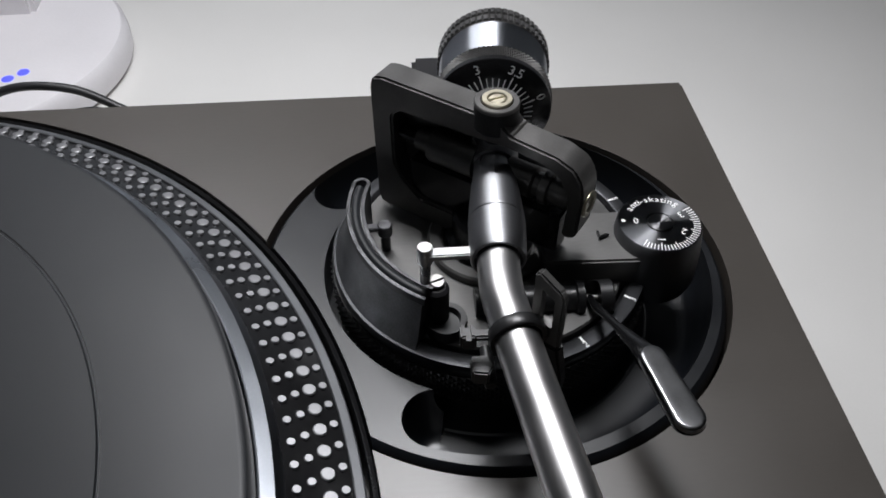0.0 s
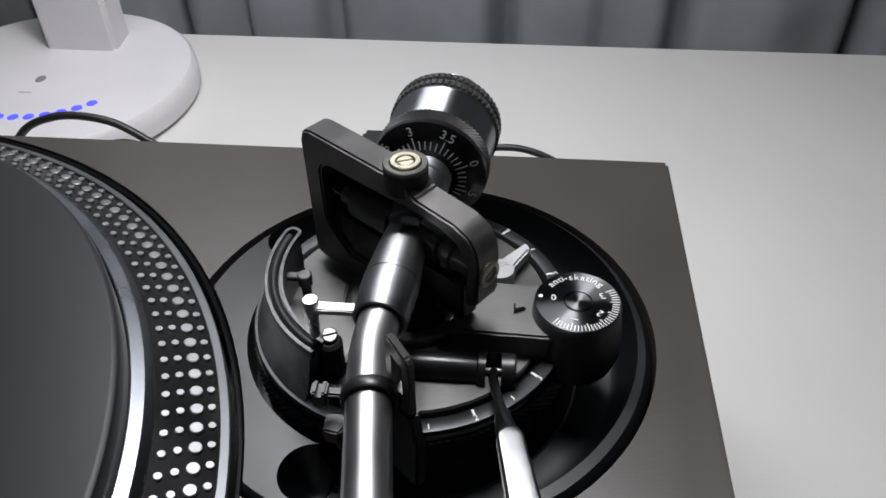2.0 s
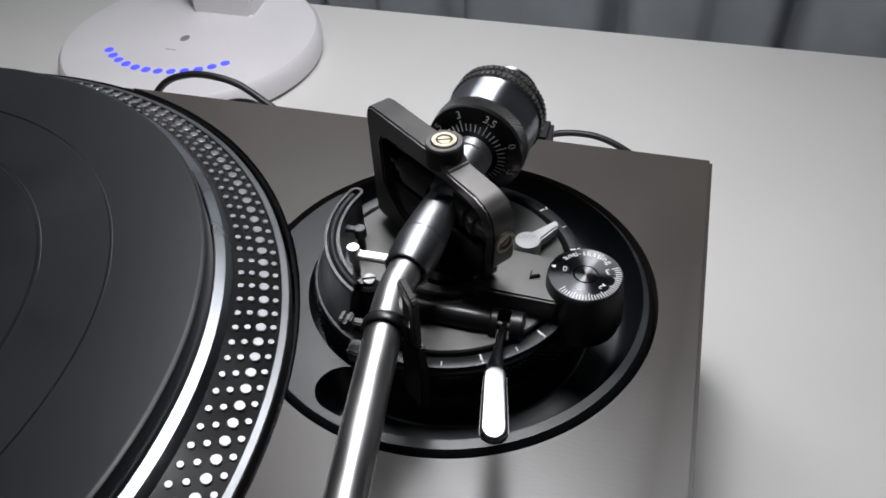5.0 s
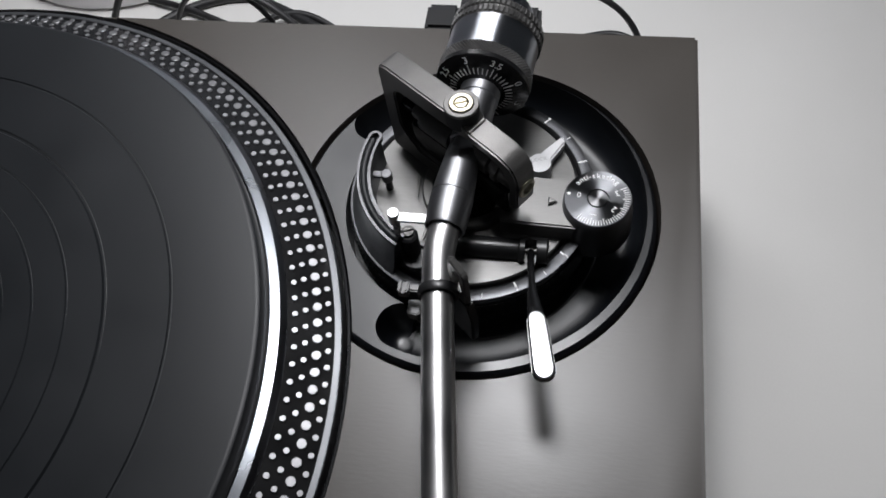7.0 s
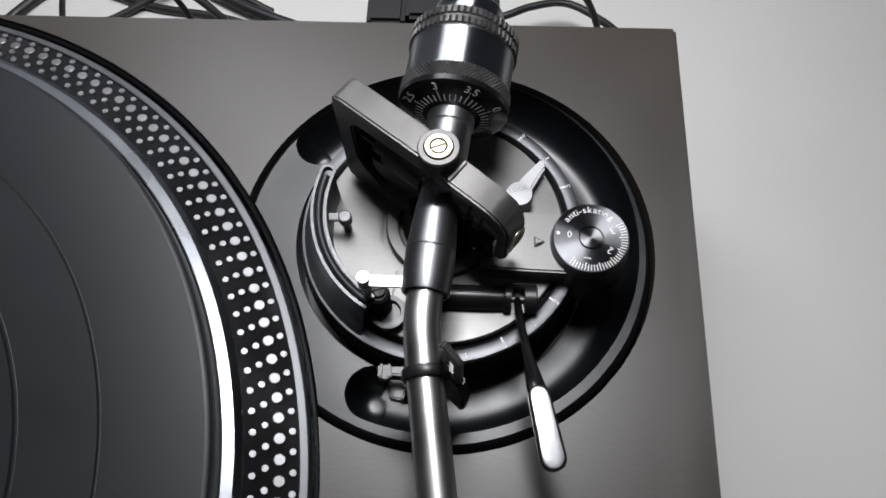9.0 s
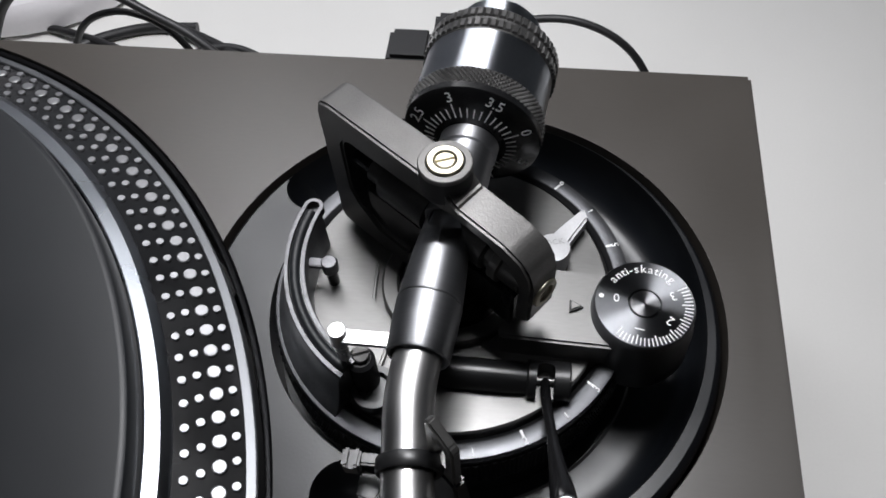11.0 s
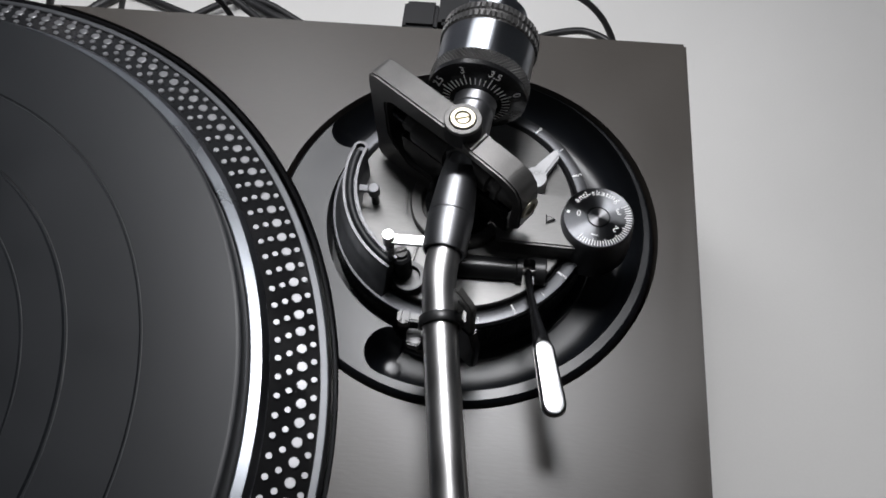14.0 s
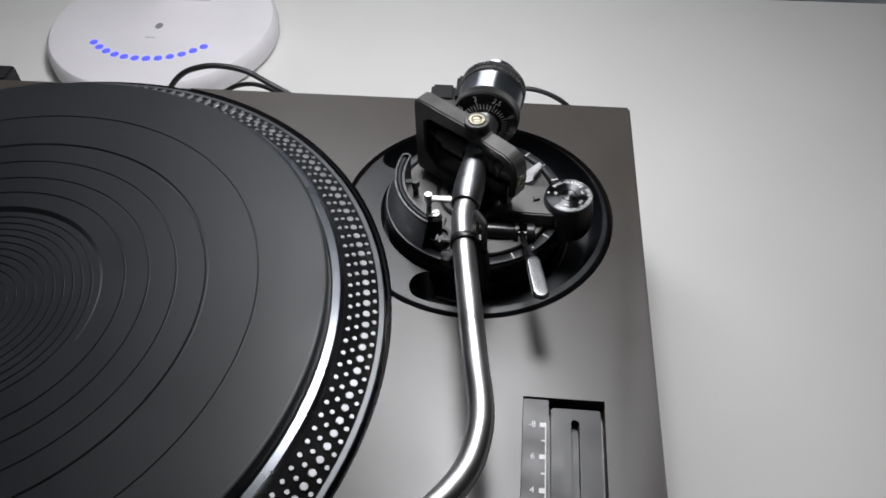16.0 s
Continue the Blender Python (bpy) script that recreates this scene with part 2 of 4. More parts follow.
def knurl(r, depth, z0, z1, around, rows, m=Matrix(), slant=True):
    """A cylinder band with raised points, or with rows of flat ribs, round it."""
    if not slant:
        return ribs(r, depth, z0, z1, around, rows, m)
    bm = bmesh.new()
    grid = []
    nz = rows * 2
    for j in range(nz + 1):
        z = z0 + (z1 - z0) * j / nz
        line = []
        for i in range(around * 2):
            high = (i + j) % 2 == 0 and 0 < j < nz
            a = math.pi * i / around
            rr = r if high else r - depth
            line.append(bm.verts.new(m @ Vector((rr * math.cos(a), rr * math.sin(a), z))))
        grid.append(line)
    n = around * 2
    for j in range(nz):
        for i in range(n):
            a, b, c, d = grid[j][i], grid[j][(i + 1) % n], grid[j + 1][(i + 1) % n], grid[j + 1][i]
            if (i + j) % 2 == 0:
                bm.faces.new((a, b, d))
                bm.faces.new((b, c, d))
            else:
                bm.faces.new((a, b, c))
                bm.faces.new((a, c, d))
    bm.faces.new(grid[0])
    bm.faces.new(grid[-1])
    return bm


def ribs(r, depth, z0, z1, around, rows, m):
    """A band with rows of flat-topped ribs, grooved between the rows."""
    levels = [(z0, 1)]
    for k in range(rows):
        a, b = z0 + (z1 - z0) * (k + 0.10) / rows, z0 + (z1 - z0) * (k + 0.90) / rows
        e = (b - a) * 0.12
        levels += [(a, 1), (a + e, 0), (b - e, 0), (b, 1)]
    levels.append((z1, 1))
    shape = ((0.0, 1), (0.22, 0), (0.78, 0))
    bm = bmesh.new()
    grid = []
    for z, low in levels:
        line = []
        for i in range(around):
            for u, groove in shape:
                a = 2 * math.pi * (i + u) / around
                rr = r - depth if low or groove else r
                line.append(bm.verts.new(m @ Vector((rr * math.cos(a), rr * math.sin(a), z))))
        grid.append(line)
    n = len(grid[0])
    for p, q in zip(grid, grid[1:]):
        for i in range(n):
            bm.faces.new((p[i], p[(i + 1) % n], q[(i + 1) % n], q[i]))
    bm.faces.new(grid[0])
    bm.faces.new(grid[-1])
    return bm


def carve(ob, cutters, bevel=0.0):
    """Cuts closed meshes out of ob for good."""
    made = []
    for bm in cutters:
        bmesh.ops.recalc_face_normals(bm, faces=bm.faces)
        me = bpy.data.meshes.new("cutter")
        bm.to_mesh(me)
        bm.free()
        made.append(new("cutter", me))
        mod = ob.modifiers.new("cut", "BOOLEAN")
        mod.operation, mod.solver, mod.object = "DIFFERENCE", "EXACT", made[-1]
    if bevel:
        mod = ob.modifiers.new("edge", "BEVEL")
        mod.width, mod.segments, mod.limit_method, mod.angle_limit = bevel, 2, "ANGLE", radians(50)
    dg = bpy.context.evaluated_depsgraph_get()
    me = bpy.data.meshes.new_from_object(ob.evaluated_get(dg))
    ob.modifiers.clear()
    old = ob.data
    ob.data = me
    me.name = ob.name
    bpy.data.meshes.remove(old)
    for c in made:
        old = c.data
        bpy.data.objects.remove(c)
        bpy.data.meshes.remove(old)
    level = [abs(max(p.normal, key=abs)) < 0.9995 for p in me.polygons]
    me.polygons.foreach_set("use_smooth", level)
    me.set_sharp_from_angle(angle=radians(20))


def text(name, words, size, m, mat, parent, bold=0.0):
    """Raised lettering in the built-in font, centred on the pose m."""
    cu = bpy.data.curves.new(name, "FONT")
    cu.body, cu.size, cu.align_x, cu.align_y, cu.extrude, cu.offset = words, size, "CENTER", "CENTER", 0.00004, bold
    cu.resolution_u = 3
    tmp = new("tmp", cu)
    me = bpy.data.meshes.new_from_object(tmp.evaluated_get(bpy.context.evaluated_depsgraph_get()))
    bpy.data.objects.remove(tmp)
    me.transform(m)
    me.materials.clear()
    me.materials.append(mat)
    ob = new(name, me)
    ob.parent = parent
    return ob


def mark(bm, m, w, h, t=0.00008):
    return block(-w / 2, w / 2, -h / 2, h / 2, 0, t, 0, m, bm)


def frame_of(origin, zaxis, xhint=(1, 0, 0)):
    z = Vector(zaxis).normalized()
    x = Vector(xhint)
    x = (x - z * x.dot(z)).normalized()
    y = z.cross(x)
    return Matrix.Translation(origin) @ Matrix((x, y, z)).transposed().to_4x4()


# ---- the room ----
TABLE_Z = -0.110
FLOOR_Z = -0.855


def setting(name, x0, x1, y0, y1, z0, z1, mat, label, category):
    return tagged(part(name, block(x0, x1, y0, y1, z0, z1, 0), mat), label, category, kind="structure")


setting("floor", -2.6, 2.2, -2.9, 0.62, FLOOR_Z - 0.05, FLOOR_Z, FLOOR, "plain grey-brown floor under the desk", "floor")
setting("ceiling", -2.6, 2.2, -2.9, 0.62, 1.70, 1.75, WALL, "plain grey painted ceiling of the room", "ceiling")
setting("wall_north", -2.6, 2.2, 0.50, 0.60, FLOOR_Z, 1.70, WALL, "plain grey wall behind the curtain", "wall")
setting("wall_south", -2.6, 2.2, -2.9, -2.8, FLOOR_Z, 1.70, WALL, "plain grey wall behind the camera", "wall")
setting("wall_west", -2.6, -2.5, -2.8, 0.50, FLOOR_Z, 1.70, WALL, "plain grey side wall of the room", "wall")
setting("wall_east", 2.1, 2.2, -2.8, 0.50, FLOOR_Z, 1.70, WALL, "plain grey side wall of the room", "wall")


def make_table():
    desk = thing("desk", (-0.2, -0.1, FLOOR_Z), "wide white laminate desk with a smooth matt top", "desk")
    part("desktop", block(-1.1, 0.8, -0.50, 0.302, TABLE_Z - 0.03, TABLE_Z, 0.0015), WHITE_TABLE, desk)
    for x in (-1.05, 0.75):
        for y in (-0.45, 0.25):
            part("leg", block(x - 0.025, x + 0.025, y - 0.025, y + 0.025, FLOOR_Z, TABLE_Z - 0.03, 0.002), WHITE_TABLE, desk)
    return desk


make_table()


def make_curtain():
    """Cloth that hangs in wide flat panels with deep narrow folds between them."""
    bm = bmesh.new()
    cols = []
    n = 620
    for i in range(n):
        x = -1.6 + 2.9 * i / (n - 1)
        u = ((x + 0.063) / 0.1335) % 1.0
        d = min(u, 1 - u) * 0.1335
        fold = math.exp(-(d / 0.0085) ** 2)
        k = round((x + 0.063) / 0.1335)
        y = 0.362 + 0.035 * fold - 0.006 * math.sin(u * math.pi) + 0.004 * math.sin(x * 31 + k) + 0.002 * math.sin(x * 83)
        cols.append([bm.verts.new((x + 0.003 * math.sin(z * 4 + k), y + 0.004 * math.sin(z * 3 + k * 1.7), z)) for z in np.linspace(FLOOR_Z + 0.02, 1.55, 14)])
    for a, b in zip(cols, cols[1:]):
        for j in range(13):
            bm.faces.new((a[j], b[j], b[j + 1], a[j + 1]))
    ob = part("curtain", bm, CLOTH, smooth=80)
    mod = ob.modifiers.new("thickness", "SOLIDIFY")
    mod.thickness = 0.0015
    return tagged(ob, "grey blue woven curtain hanging in flat folds behind the desk", "curtain")


make_curtain()


# ---- desk lamp ----
def make_lamp():
    cx, cy, z = -0.350, 0.203, TABLE_Z
    lamp = thing("desk_lamp", (cx, cy, z), "white plastic desk lamp with round base and blue lights", "lamp")
    m = Matrix.Translation((cx, cy, z))
    base = part("base", lathe([(0, 0), (0.088, 0), (0.092, 0.003), (0.0925, 0.010), (0.0915, 0.0165), (0.089, 0.0192), (0.085, 0.0198), (0, 0.0200)], 128, m), WHITE_PLASTIC, lamp)
    top = z + 0.0198
    for i in range(12):
        a = radians(224 + 92 * i / 11)
        p = (-0.350 + 0.062 * math.cos(a), 0.2115 + 0.062 * math.sin(a), top)
        part("indicator_light", lathe([(0, 0), (0.0033, 0), (0.0033, 0.0002), (0.0030, 0.0004), (0, 0.0004)], 16, Matrix.Translation(p)), BLUE, base, "lit blue indicator light")
    part("touch_button", lathe([(0, 0.0003), (0.0030, 0.0003), (0.0033, 0), (0, 0)], 24, Matrix.Translation((-0.350, 0.1945, top)) @ Matrix.Diagonal((1, 1.4, 1, 1))), GREYMARK, base, "grey touch button mark")
    part("touch_mark", block(-0.004, 0.004, -0.0008, 0.0008, 0, 0.0002, 0, Matrix.Translation((-0.352, 0.178, top))), FROST, base, "small pale grey mark")
    # upright with a hinge cheek on either side
    part("stem", prism([(-0.3655, 0.234), (-0.3165, 0.234), (-0.3185, 0.262), (-0.3635, 0.262)], top - 0.004, z + 0.115, bevel=0.003), WHITE_PLASTIC, lamp)
    part("hinge_cheek", block(-0.3625, -0.3535, 0.236, 0.260, z + 0.11, z + 0.16, 0.004), WHITE_PLASTIC, lamp)
    part("hinge_cheek", block(-0.3285, -0.3195, 0.236, 0.260, z + 0.11, z + 0.16, 0.004), WHITE_PLASTIC, lamp)
    part("hinge_panel", block(-0.3560, -0.3260, 0.2325, 0.2350, z + 0.062, z + 0.098, 0.001), FROST, lamp, "inset pale grey hinge panel")
    part("upright", block(-0.3530, -0.3290, 0.240, 0.256, z + 0.10, z + 0.42, 0.005), WHITE_PLASTIC, lamp)
    return lamp


make_lamp()

# ---- turntable ----
PIVOT = Vector((-0.0777, -0.0830, 0.0))
SPINDLE = Vector((-0.2810, -0.1703, 0.0))
RING = Vector((-0.0769, -0.0848, 0.0))
deck = thing("turntable", (-0.2265, -0.1765, TABLE_Z), "black direct-drive turntable with dotted platter and silver tonearm", "turntable")


def round_bar(x, y, r, z0, z1, segs=96):
    return lathe([(0, z0), (r, z0), (r, z1), (0, z1)], segs, Matrix.Translation((x, y, 0)))


def make_plinth():
    ob = part("plinth", block(-0.470, 0, -0.362, 0, -0.086, 0, 0.0012), PLINTH, deck, "satin black metal top and body")
    carve(ob, [round_bar(SPINDLE.x, SPINDLE.y, 0.1736, -0.020, 0.02, 192), round_bar(RING.x, RING.y, 0.0638, -0.030, 0.02, 128),
               block(-0.0523, -0.0210, -0.3145, -0.1845, -0.008, 0.02, 0)], 0.0005)
    for x in (-0.405, -0.048):
        for y in (-0.305, -0.048):
            part("foot", lathe([(0, -0.110), (0.024, -0.110), (0.026, -0.107), (0.026, -0.092), (0.022, -0.086), (0, -0.086)], 48, Matrix.Translation((x, y, 0))), RUBBER, deck, "black rubber foot")


make_plinth()


def make_platter():
    m = Matrix.Translation(SPINDLE)
    platter = part("platter", lathe([(0, -0.016), (0.164, -0.016), (0.1680, -0.013), (0.1683, 0.0002), (0.1540, 0.0072), (0.1530, 0.0068), (0.1520, 0.0075), (0, 0.0075)], 256, m), GLOSS, deck, "black bevelled platter with rows of strobe dots")
    part("outer_lip", lathe([(0.1679, -0.010), (0.1700, -0.010), (0.1706, -0.0055), (0.1706, -0.0004), (0.1703, 0.0002), (0.1684, 0.0008), (0.1681, 0.0006), (0.1679, -0.010)], 256, m), LIP, platter, "thin polished metal lip", smooth=12)
    part("top_ring", lathe([(0.1489, 0.0060), (0.1542, 0.0060), (0.1544, 0.0074), (0.1542, 0.0079), (0.1530, 0.0096), (0.1526, 0.0100), (0.1497, 0.0108), (0.1493, 0.0107), (0.1489, 0.0101), (0.1489, 0.0060)], 256, m), RIM, platter, "polished metal ring round the mat", smooth=12)
    return platter


platter = make_platter()


def make_mat():
    rings = [0.1197, 0.0981, 0.0857, 0.0744, 0.0646] + [0.0506 - 0.0038 * k for k in range(11)]
    prof = [(0.0040, 0.0077), (0.1478, 0.0077), (0.1486, 0.0086), (0.1486, 0.0156), (0.1481, 0.0168), (0.1475, 0.0172), (0.1466, 0.0173)]
    r_last = 0.1466
    for r in rings:
        if r < 0.0560 and r_last > 0.056:
            prof += [(0.0556, 0.0173), (0.0540, 0.0153)]
        top = 0.0173 if r > 0.0560 else 0.0153
        w = 0.0008 if r == 0.0981 else 0.0005
        prof += [(r + w, top), (r + w * 0.4, top - w), (r - w * 0.4, top - w), (r - w, top)]
        r_last = r
    prof += [(0.0040, 0.0153), (0.0040, 0.0077)]
    ob = part("platter_mat", lathe(prof, 256, Matrix.Translation(SPINDLE)), RUBBER, smooth=30)
    return tagged(ob, "dark grey rubber mat with fine ring grooves on the platter", "mat")


make_mat()


part("well_trim", lathe([(0.1717, -0.0195), (0.1734, -0.0195), (0.1734, -0.0014), (0.1731, -0.0009), (0.1721, -0.0014), (0.1717, -0.0022), (0.1717, -0.0195)], 256, Matrix.Translation(SPINDLE)), GLOSS, deck, "dark glossy trim round the platter well")


def make_base_ring():
    """The plate round the tonearm: a disc with a deep curved trough that has two round ends."""
    m = Matrix.Translation(PIVOT)
    seat = Matrix.Translation(RING)
    ob = part("tonearm_surround", lathe([(0, -0.028), (0.0629, -0.028), (0.0629, -0.0034), (0.0627, -0.0024), (0.0622, -0.0013), (0.0616, -0.0005), (0.0610, 0.0), (0, 0.0)], 160, seat), TROUGH, deck, "black plate with a deep curved trough")
    low, rim, deep = 0.0446, 0.0600, 0.0150
    prof = [(low, 0.01), (low, -deep)]
    for k in range(0, 13):
        a = math.pi / 2 * k / 12
        u = math.sin(a)
        prof.append((low + 0.0008 + (rim - low - 0.0008) * u, -0.0005 - deep * math.sqrt(max(0.0, 1 - u ** 5))))
    prof += [(rim, 0.01), (low, 0.01)]
    mid, half = (low + rim) / 2 - 0.0002, (rim - low) / 2 + 0.0002
    cut = [lathe(prof, 120, m, -110, 141.5)]
    for deg in (-110, 141.5):
        a = radians(deg)
        end = [(0, 0.01), (half, 0.01), (half, 0.0)] + [(half * math.cos(math.pi * k / 24), -0.0006 - deep * math.sqrt(1 - math.cos(math.pi * k / 24) ** 3.5)) for k in range(1, 12)] + [(0, -0.0006 - deep)]
        cut.append(lathe(end, 48, m @ Matrix.Translation((mid * math.cos(a), mid * math.sin(a), 0.00001))))
    cut.append(round_bar(SPINDLE.x, SPINDLE.y, 0.1739, -0.04, 0.02, 192))
    cut.append(lathe([(0, -0.016), (0.0448, -0.016), (0.0448, 0.02), (0, 0.02)], 128, m))
    carve(ob, cut)
    return ob


make_base_ring()


def make_pedestal():
    """Height ring with its scale, the fixed top plate and the column."""
    m = Matrix.Translation(PIVOT)
    ring = part("height_ring", lathe([(0.0370, -0.02), (0.0418, -0.02), (0.0418, 0.0050), (0.0420, 0.0060), (0.0416, 0.0071), (0.0384, 0.0073), (0.0378, 0.0070), (0.0370, 0.0060), (0.0370, -0.02)], 160, m), HEIGHT, deck, "black turning ring for the arm height")
    part("knurled_band", knurl(0.0429, 0.0008, -0.006, 0.0036, 130, 5, m), SATIN, ring, "", 0)
    bm = bmesh.new()
    scale = [(-62, 1), (-78, 0), (-47, 0), (-95, 0), (-34, 1), (22, 1), (53.5, 1), (38, 0), (6, 0), (-12, 0)]
    for deg, long in scale:
        a = radians(deg)
        r = 0.0402 if not long else 0.0391
        z = 0.0073 - (r - 0.0384) * 0.0625
        mm = m @ Matrix.Rotation(a, 4, "Z") @ Matrix.Translation((r, 0, z + 0.00003)) @ Matrix.Rotation(0.0624, 4, "Y")
        mark(bm, mm, 0.0014 if not long else 0.0018, 0.00028 if not long else 0.00055)
    part("scale_tick", bm, INK, ring, "white scale ticks", smooth=0)
    for deg, word in ((-62, "2"), (-34, "3"), (53.5, "6"), (22, "5")):
        a = radians(deg)
        mm = m @ Matrix.Rotation(a, 4, "Z") @ Matrix.Translation((0.0407, 0, 0.00720)) @ Matrix.Rotation(0.0624, 4, "Y") @ Matrix.Rotation(radians(90), 4, "Z")
        text("numeral", word, 0.0024, mm, INK, ring)
    plate = part("top_plate", lathe([(0, 0.000), (0.0358, 0.000), (0.0362, 0.0070), (0.0358, 0.0076), (0, 0.0076)], 128, m), PLATE, deck, "dark grey satin metal plate")
    part("step_plate", prism([(-0.034, -0.012), (-0.030, 0.002), (-0.024, 0.008), (-0.018, 0.004), (-0.0175, -0.006), (-0.012, -0.0155), (-0.014, -0.026), (-0.024, -0.026)], 0.0074, 0.0098, m, 0.0005), PLATE, plate)
    part("bearing_ring", lathe([(0.0125, 0.0074), (0.0165, 0.0074), (0.0165, 0.0096), (0.0160, 0.0102), (0.0130, 0.0102), (0.0125, 0.0096), (0.0125, 0.0074)], 96, m), PLATE, plate)
    part("column", lathe([(0, 0.0074), (0.0115, 0.0074), (0.0115, 0.0105), (0.0095, 0.0120), (0, 0.0120)], 64, m), GLOSS, deck, "black bearing column")


make_pedestal()


def make_guard():
    """Curved wall beside the arm, with a rubber strip along its top."""
    m = Matrix.Translation(PIVOT)
    guard = part("arm_guard", lathe([(0.0322, 0.0070), (0.0322, 0.0205), (0.0326, 0.0212), (0.0334, 0.0212), (0.0336, 0.0202), (0.0358, 0.0202), (0.0360, 0.0212), (0.0366, 0.0210), (0.0372, 0.0190), (0.0382, 0.0140), (0.0394, 0.0095), (0.0410, 0.0070), (0.0412, 0.0062), (0.0370, 0.0064), (0.0322, 0.0070)], 48, m, 164, 238), GUARD, deck, "dark metal curved guard wall")
    for r in (0.0328, 0.0365):
        part("trim", lathe([(r - 0.0005, 0.0195), (r + 0.0005, 0.0195), (r + 0.0005, 0.0215), (r + 0.0004, 0.0216), (r - 0.0004, 0.0216), (r - 0.0005, 0.0215), (r - 0.0005, 0.0195)], 48, m, 163, 239), TRIM, guard, "bright metal edge")
    a = radians(163)
    part("trim", lathe([(0.0014, 0.0195), (0.0024, 0.0195), (0.0024, 0.0215), (0.0023, 0.0216), (0.0015, 0.0216), (0.0014, 0.0215), (0.0014, 0.0195)], 20, m @ Matrix.Translation((0.03465 * math.cos(a), 0.03465 * math.sin(a), 0)) @ Matrix.Rotation(a, 4, "Z"), -180, 0), TRIM, guard, "bright metal edge")
    path = [m @ Vector((0.0347 * math.cos(radians(d)), 0.0347 * math.sin(radians(d)), 0.0208)) for d in np.linspace(165, 238, 30)]
    part("rubber_strip", sweep(path, 0.0012, 12), RUBBER, guard, "dark rubber strip")
    part("stop_pin", rod(0.0013, 0.0076, 0.0150, 24, Matrix.Translation((-0.1052, -0.0856, 0))), GLOSS, guard)
    part("pin_head", rod(0.0019, 0.0150, 0.0185, 24, Matrix.Translation((-0.1052, -0.0856, 0)), 0.0003), TRIM, guard, "short grey metal stud")
    part("stud_tab", block(-0.1098, -0.1056, -0.0868, -0.0846, 0.0168, 0.0182, 0.0002), TRIM, guard)
    part("cup", lathe([(0, 0.0074), (0.0050, 0.0074), (0.0052, 0.0105), (0.0050, 0.0112), (0.0036, 0.0112), (0.0032, 0.0095), (0, 0.0095)], 48, Matrix.Translation((-0.0915, -0.1115, 0))), SATIN, guard)
    part("clamp", rod(0.0030, 0.0090, 0.0205, 32, Matrix.Translation((-0.0936, -0.1095, 0)), 0.0008), MATT, guard)
    slotted_screw("clamp_screw", frame_of((-0.0936, -0.1087, 0.0203), (0.1, -0.35, 1)), 0.0019, 0.0020, DULL, guard)


def slotted_screw(name, m, r, h, mat, parent, ring=0.0):
    ob = part(name, lathe([(0, 0), (r, 0), (r, h - 0.0002), (r - 0.0003, h), (0, h)], 40, m), mat, parent)
    carve(ob, [block(-r * 1.2, r * 1.2, -r * 0.16, r * 0.16, h * 0.35, h * 2, 0, m @ Matrix.Rotation(0.35, 4, "Z"))])
    return ob


make_guard()

# ---- tonearm: directions ----
ARM = Vector((-0.081, -0.997, -0.03)).normalized()
AXIS = Vector((PIVOT.x, PIVOT.y, 0.0337))
ALONG = frame_of(AXIS, ARM)           # z runs from the pivot towards the head
BACK = frame_of(AXIS + Vector((0, 0.0016, 0)), (0.118, 0.993, 0.028))  # z runs from the pivot to the counterweight
YOKE = Vector((math.cos(radians(143.2)), math.sin(radians(143.2)), 0))


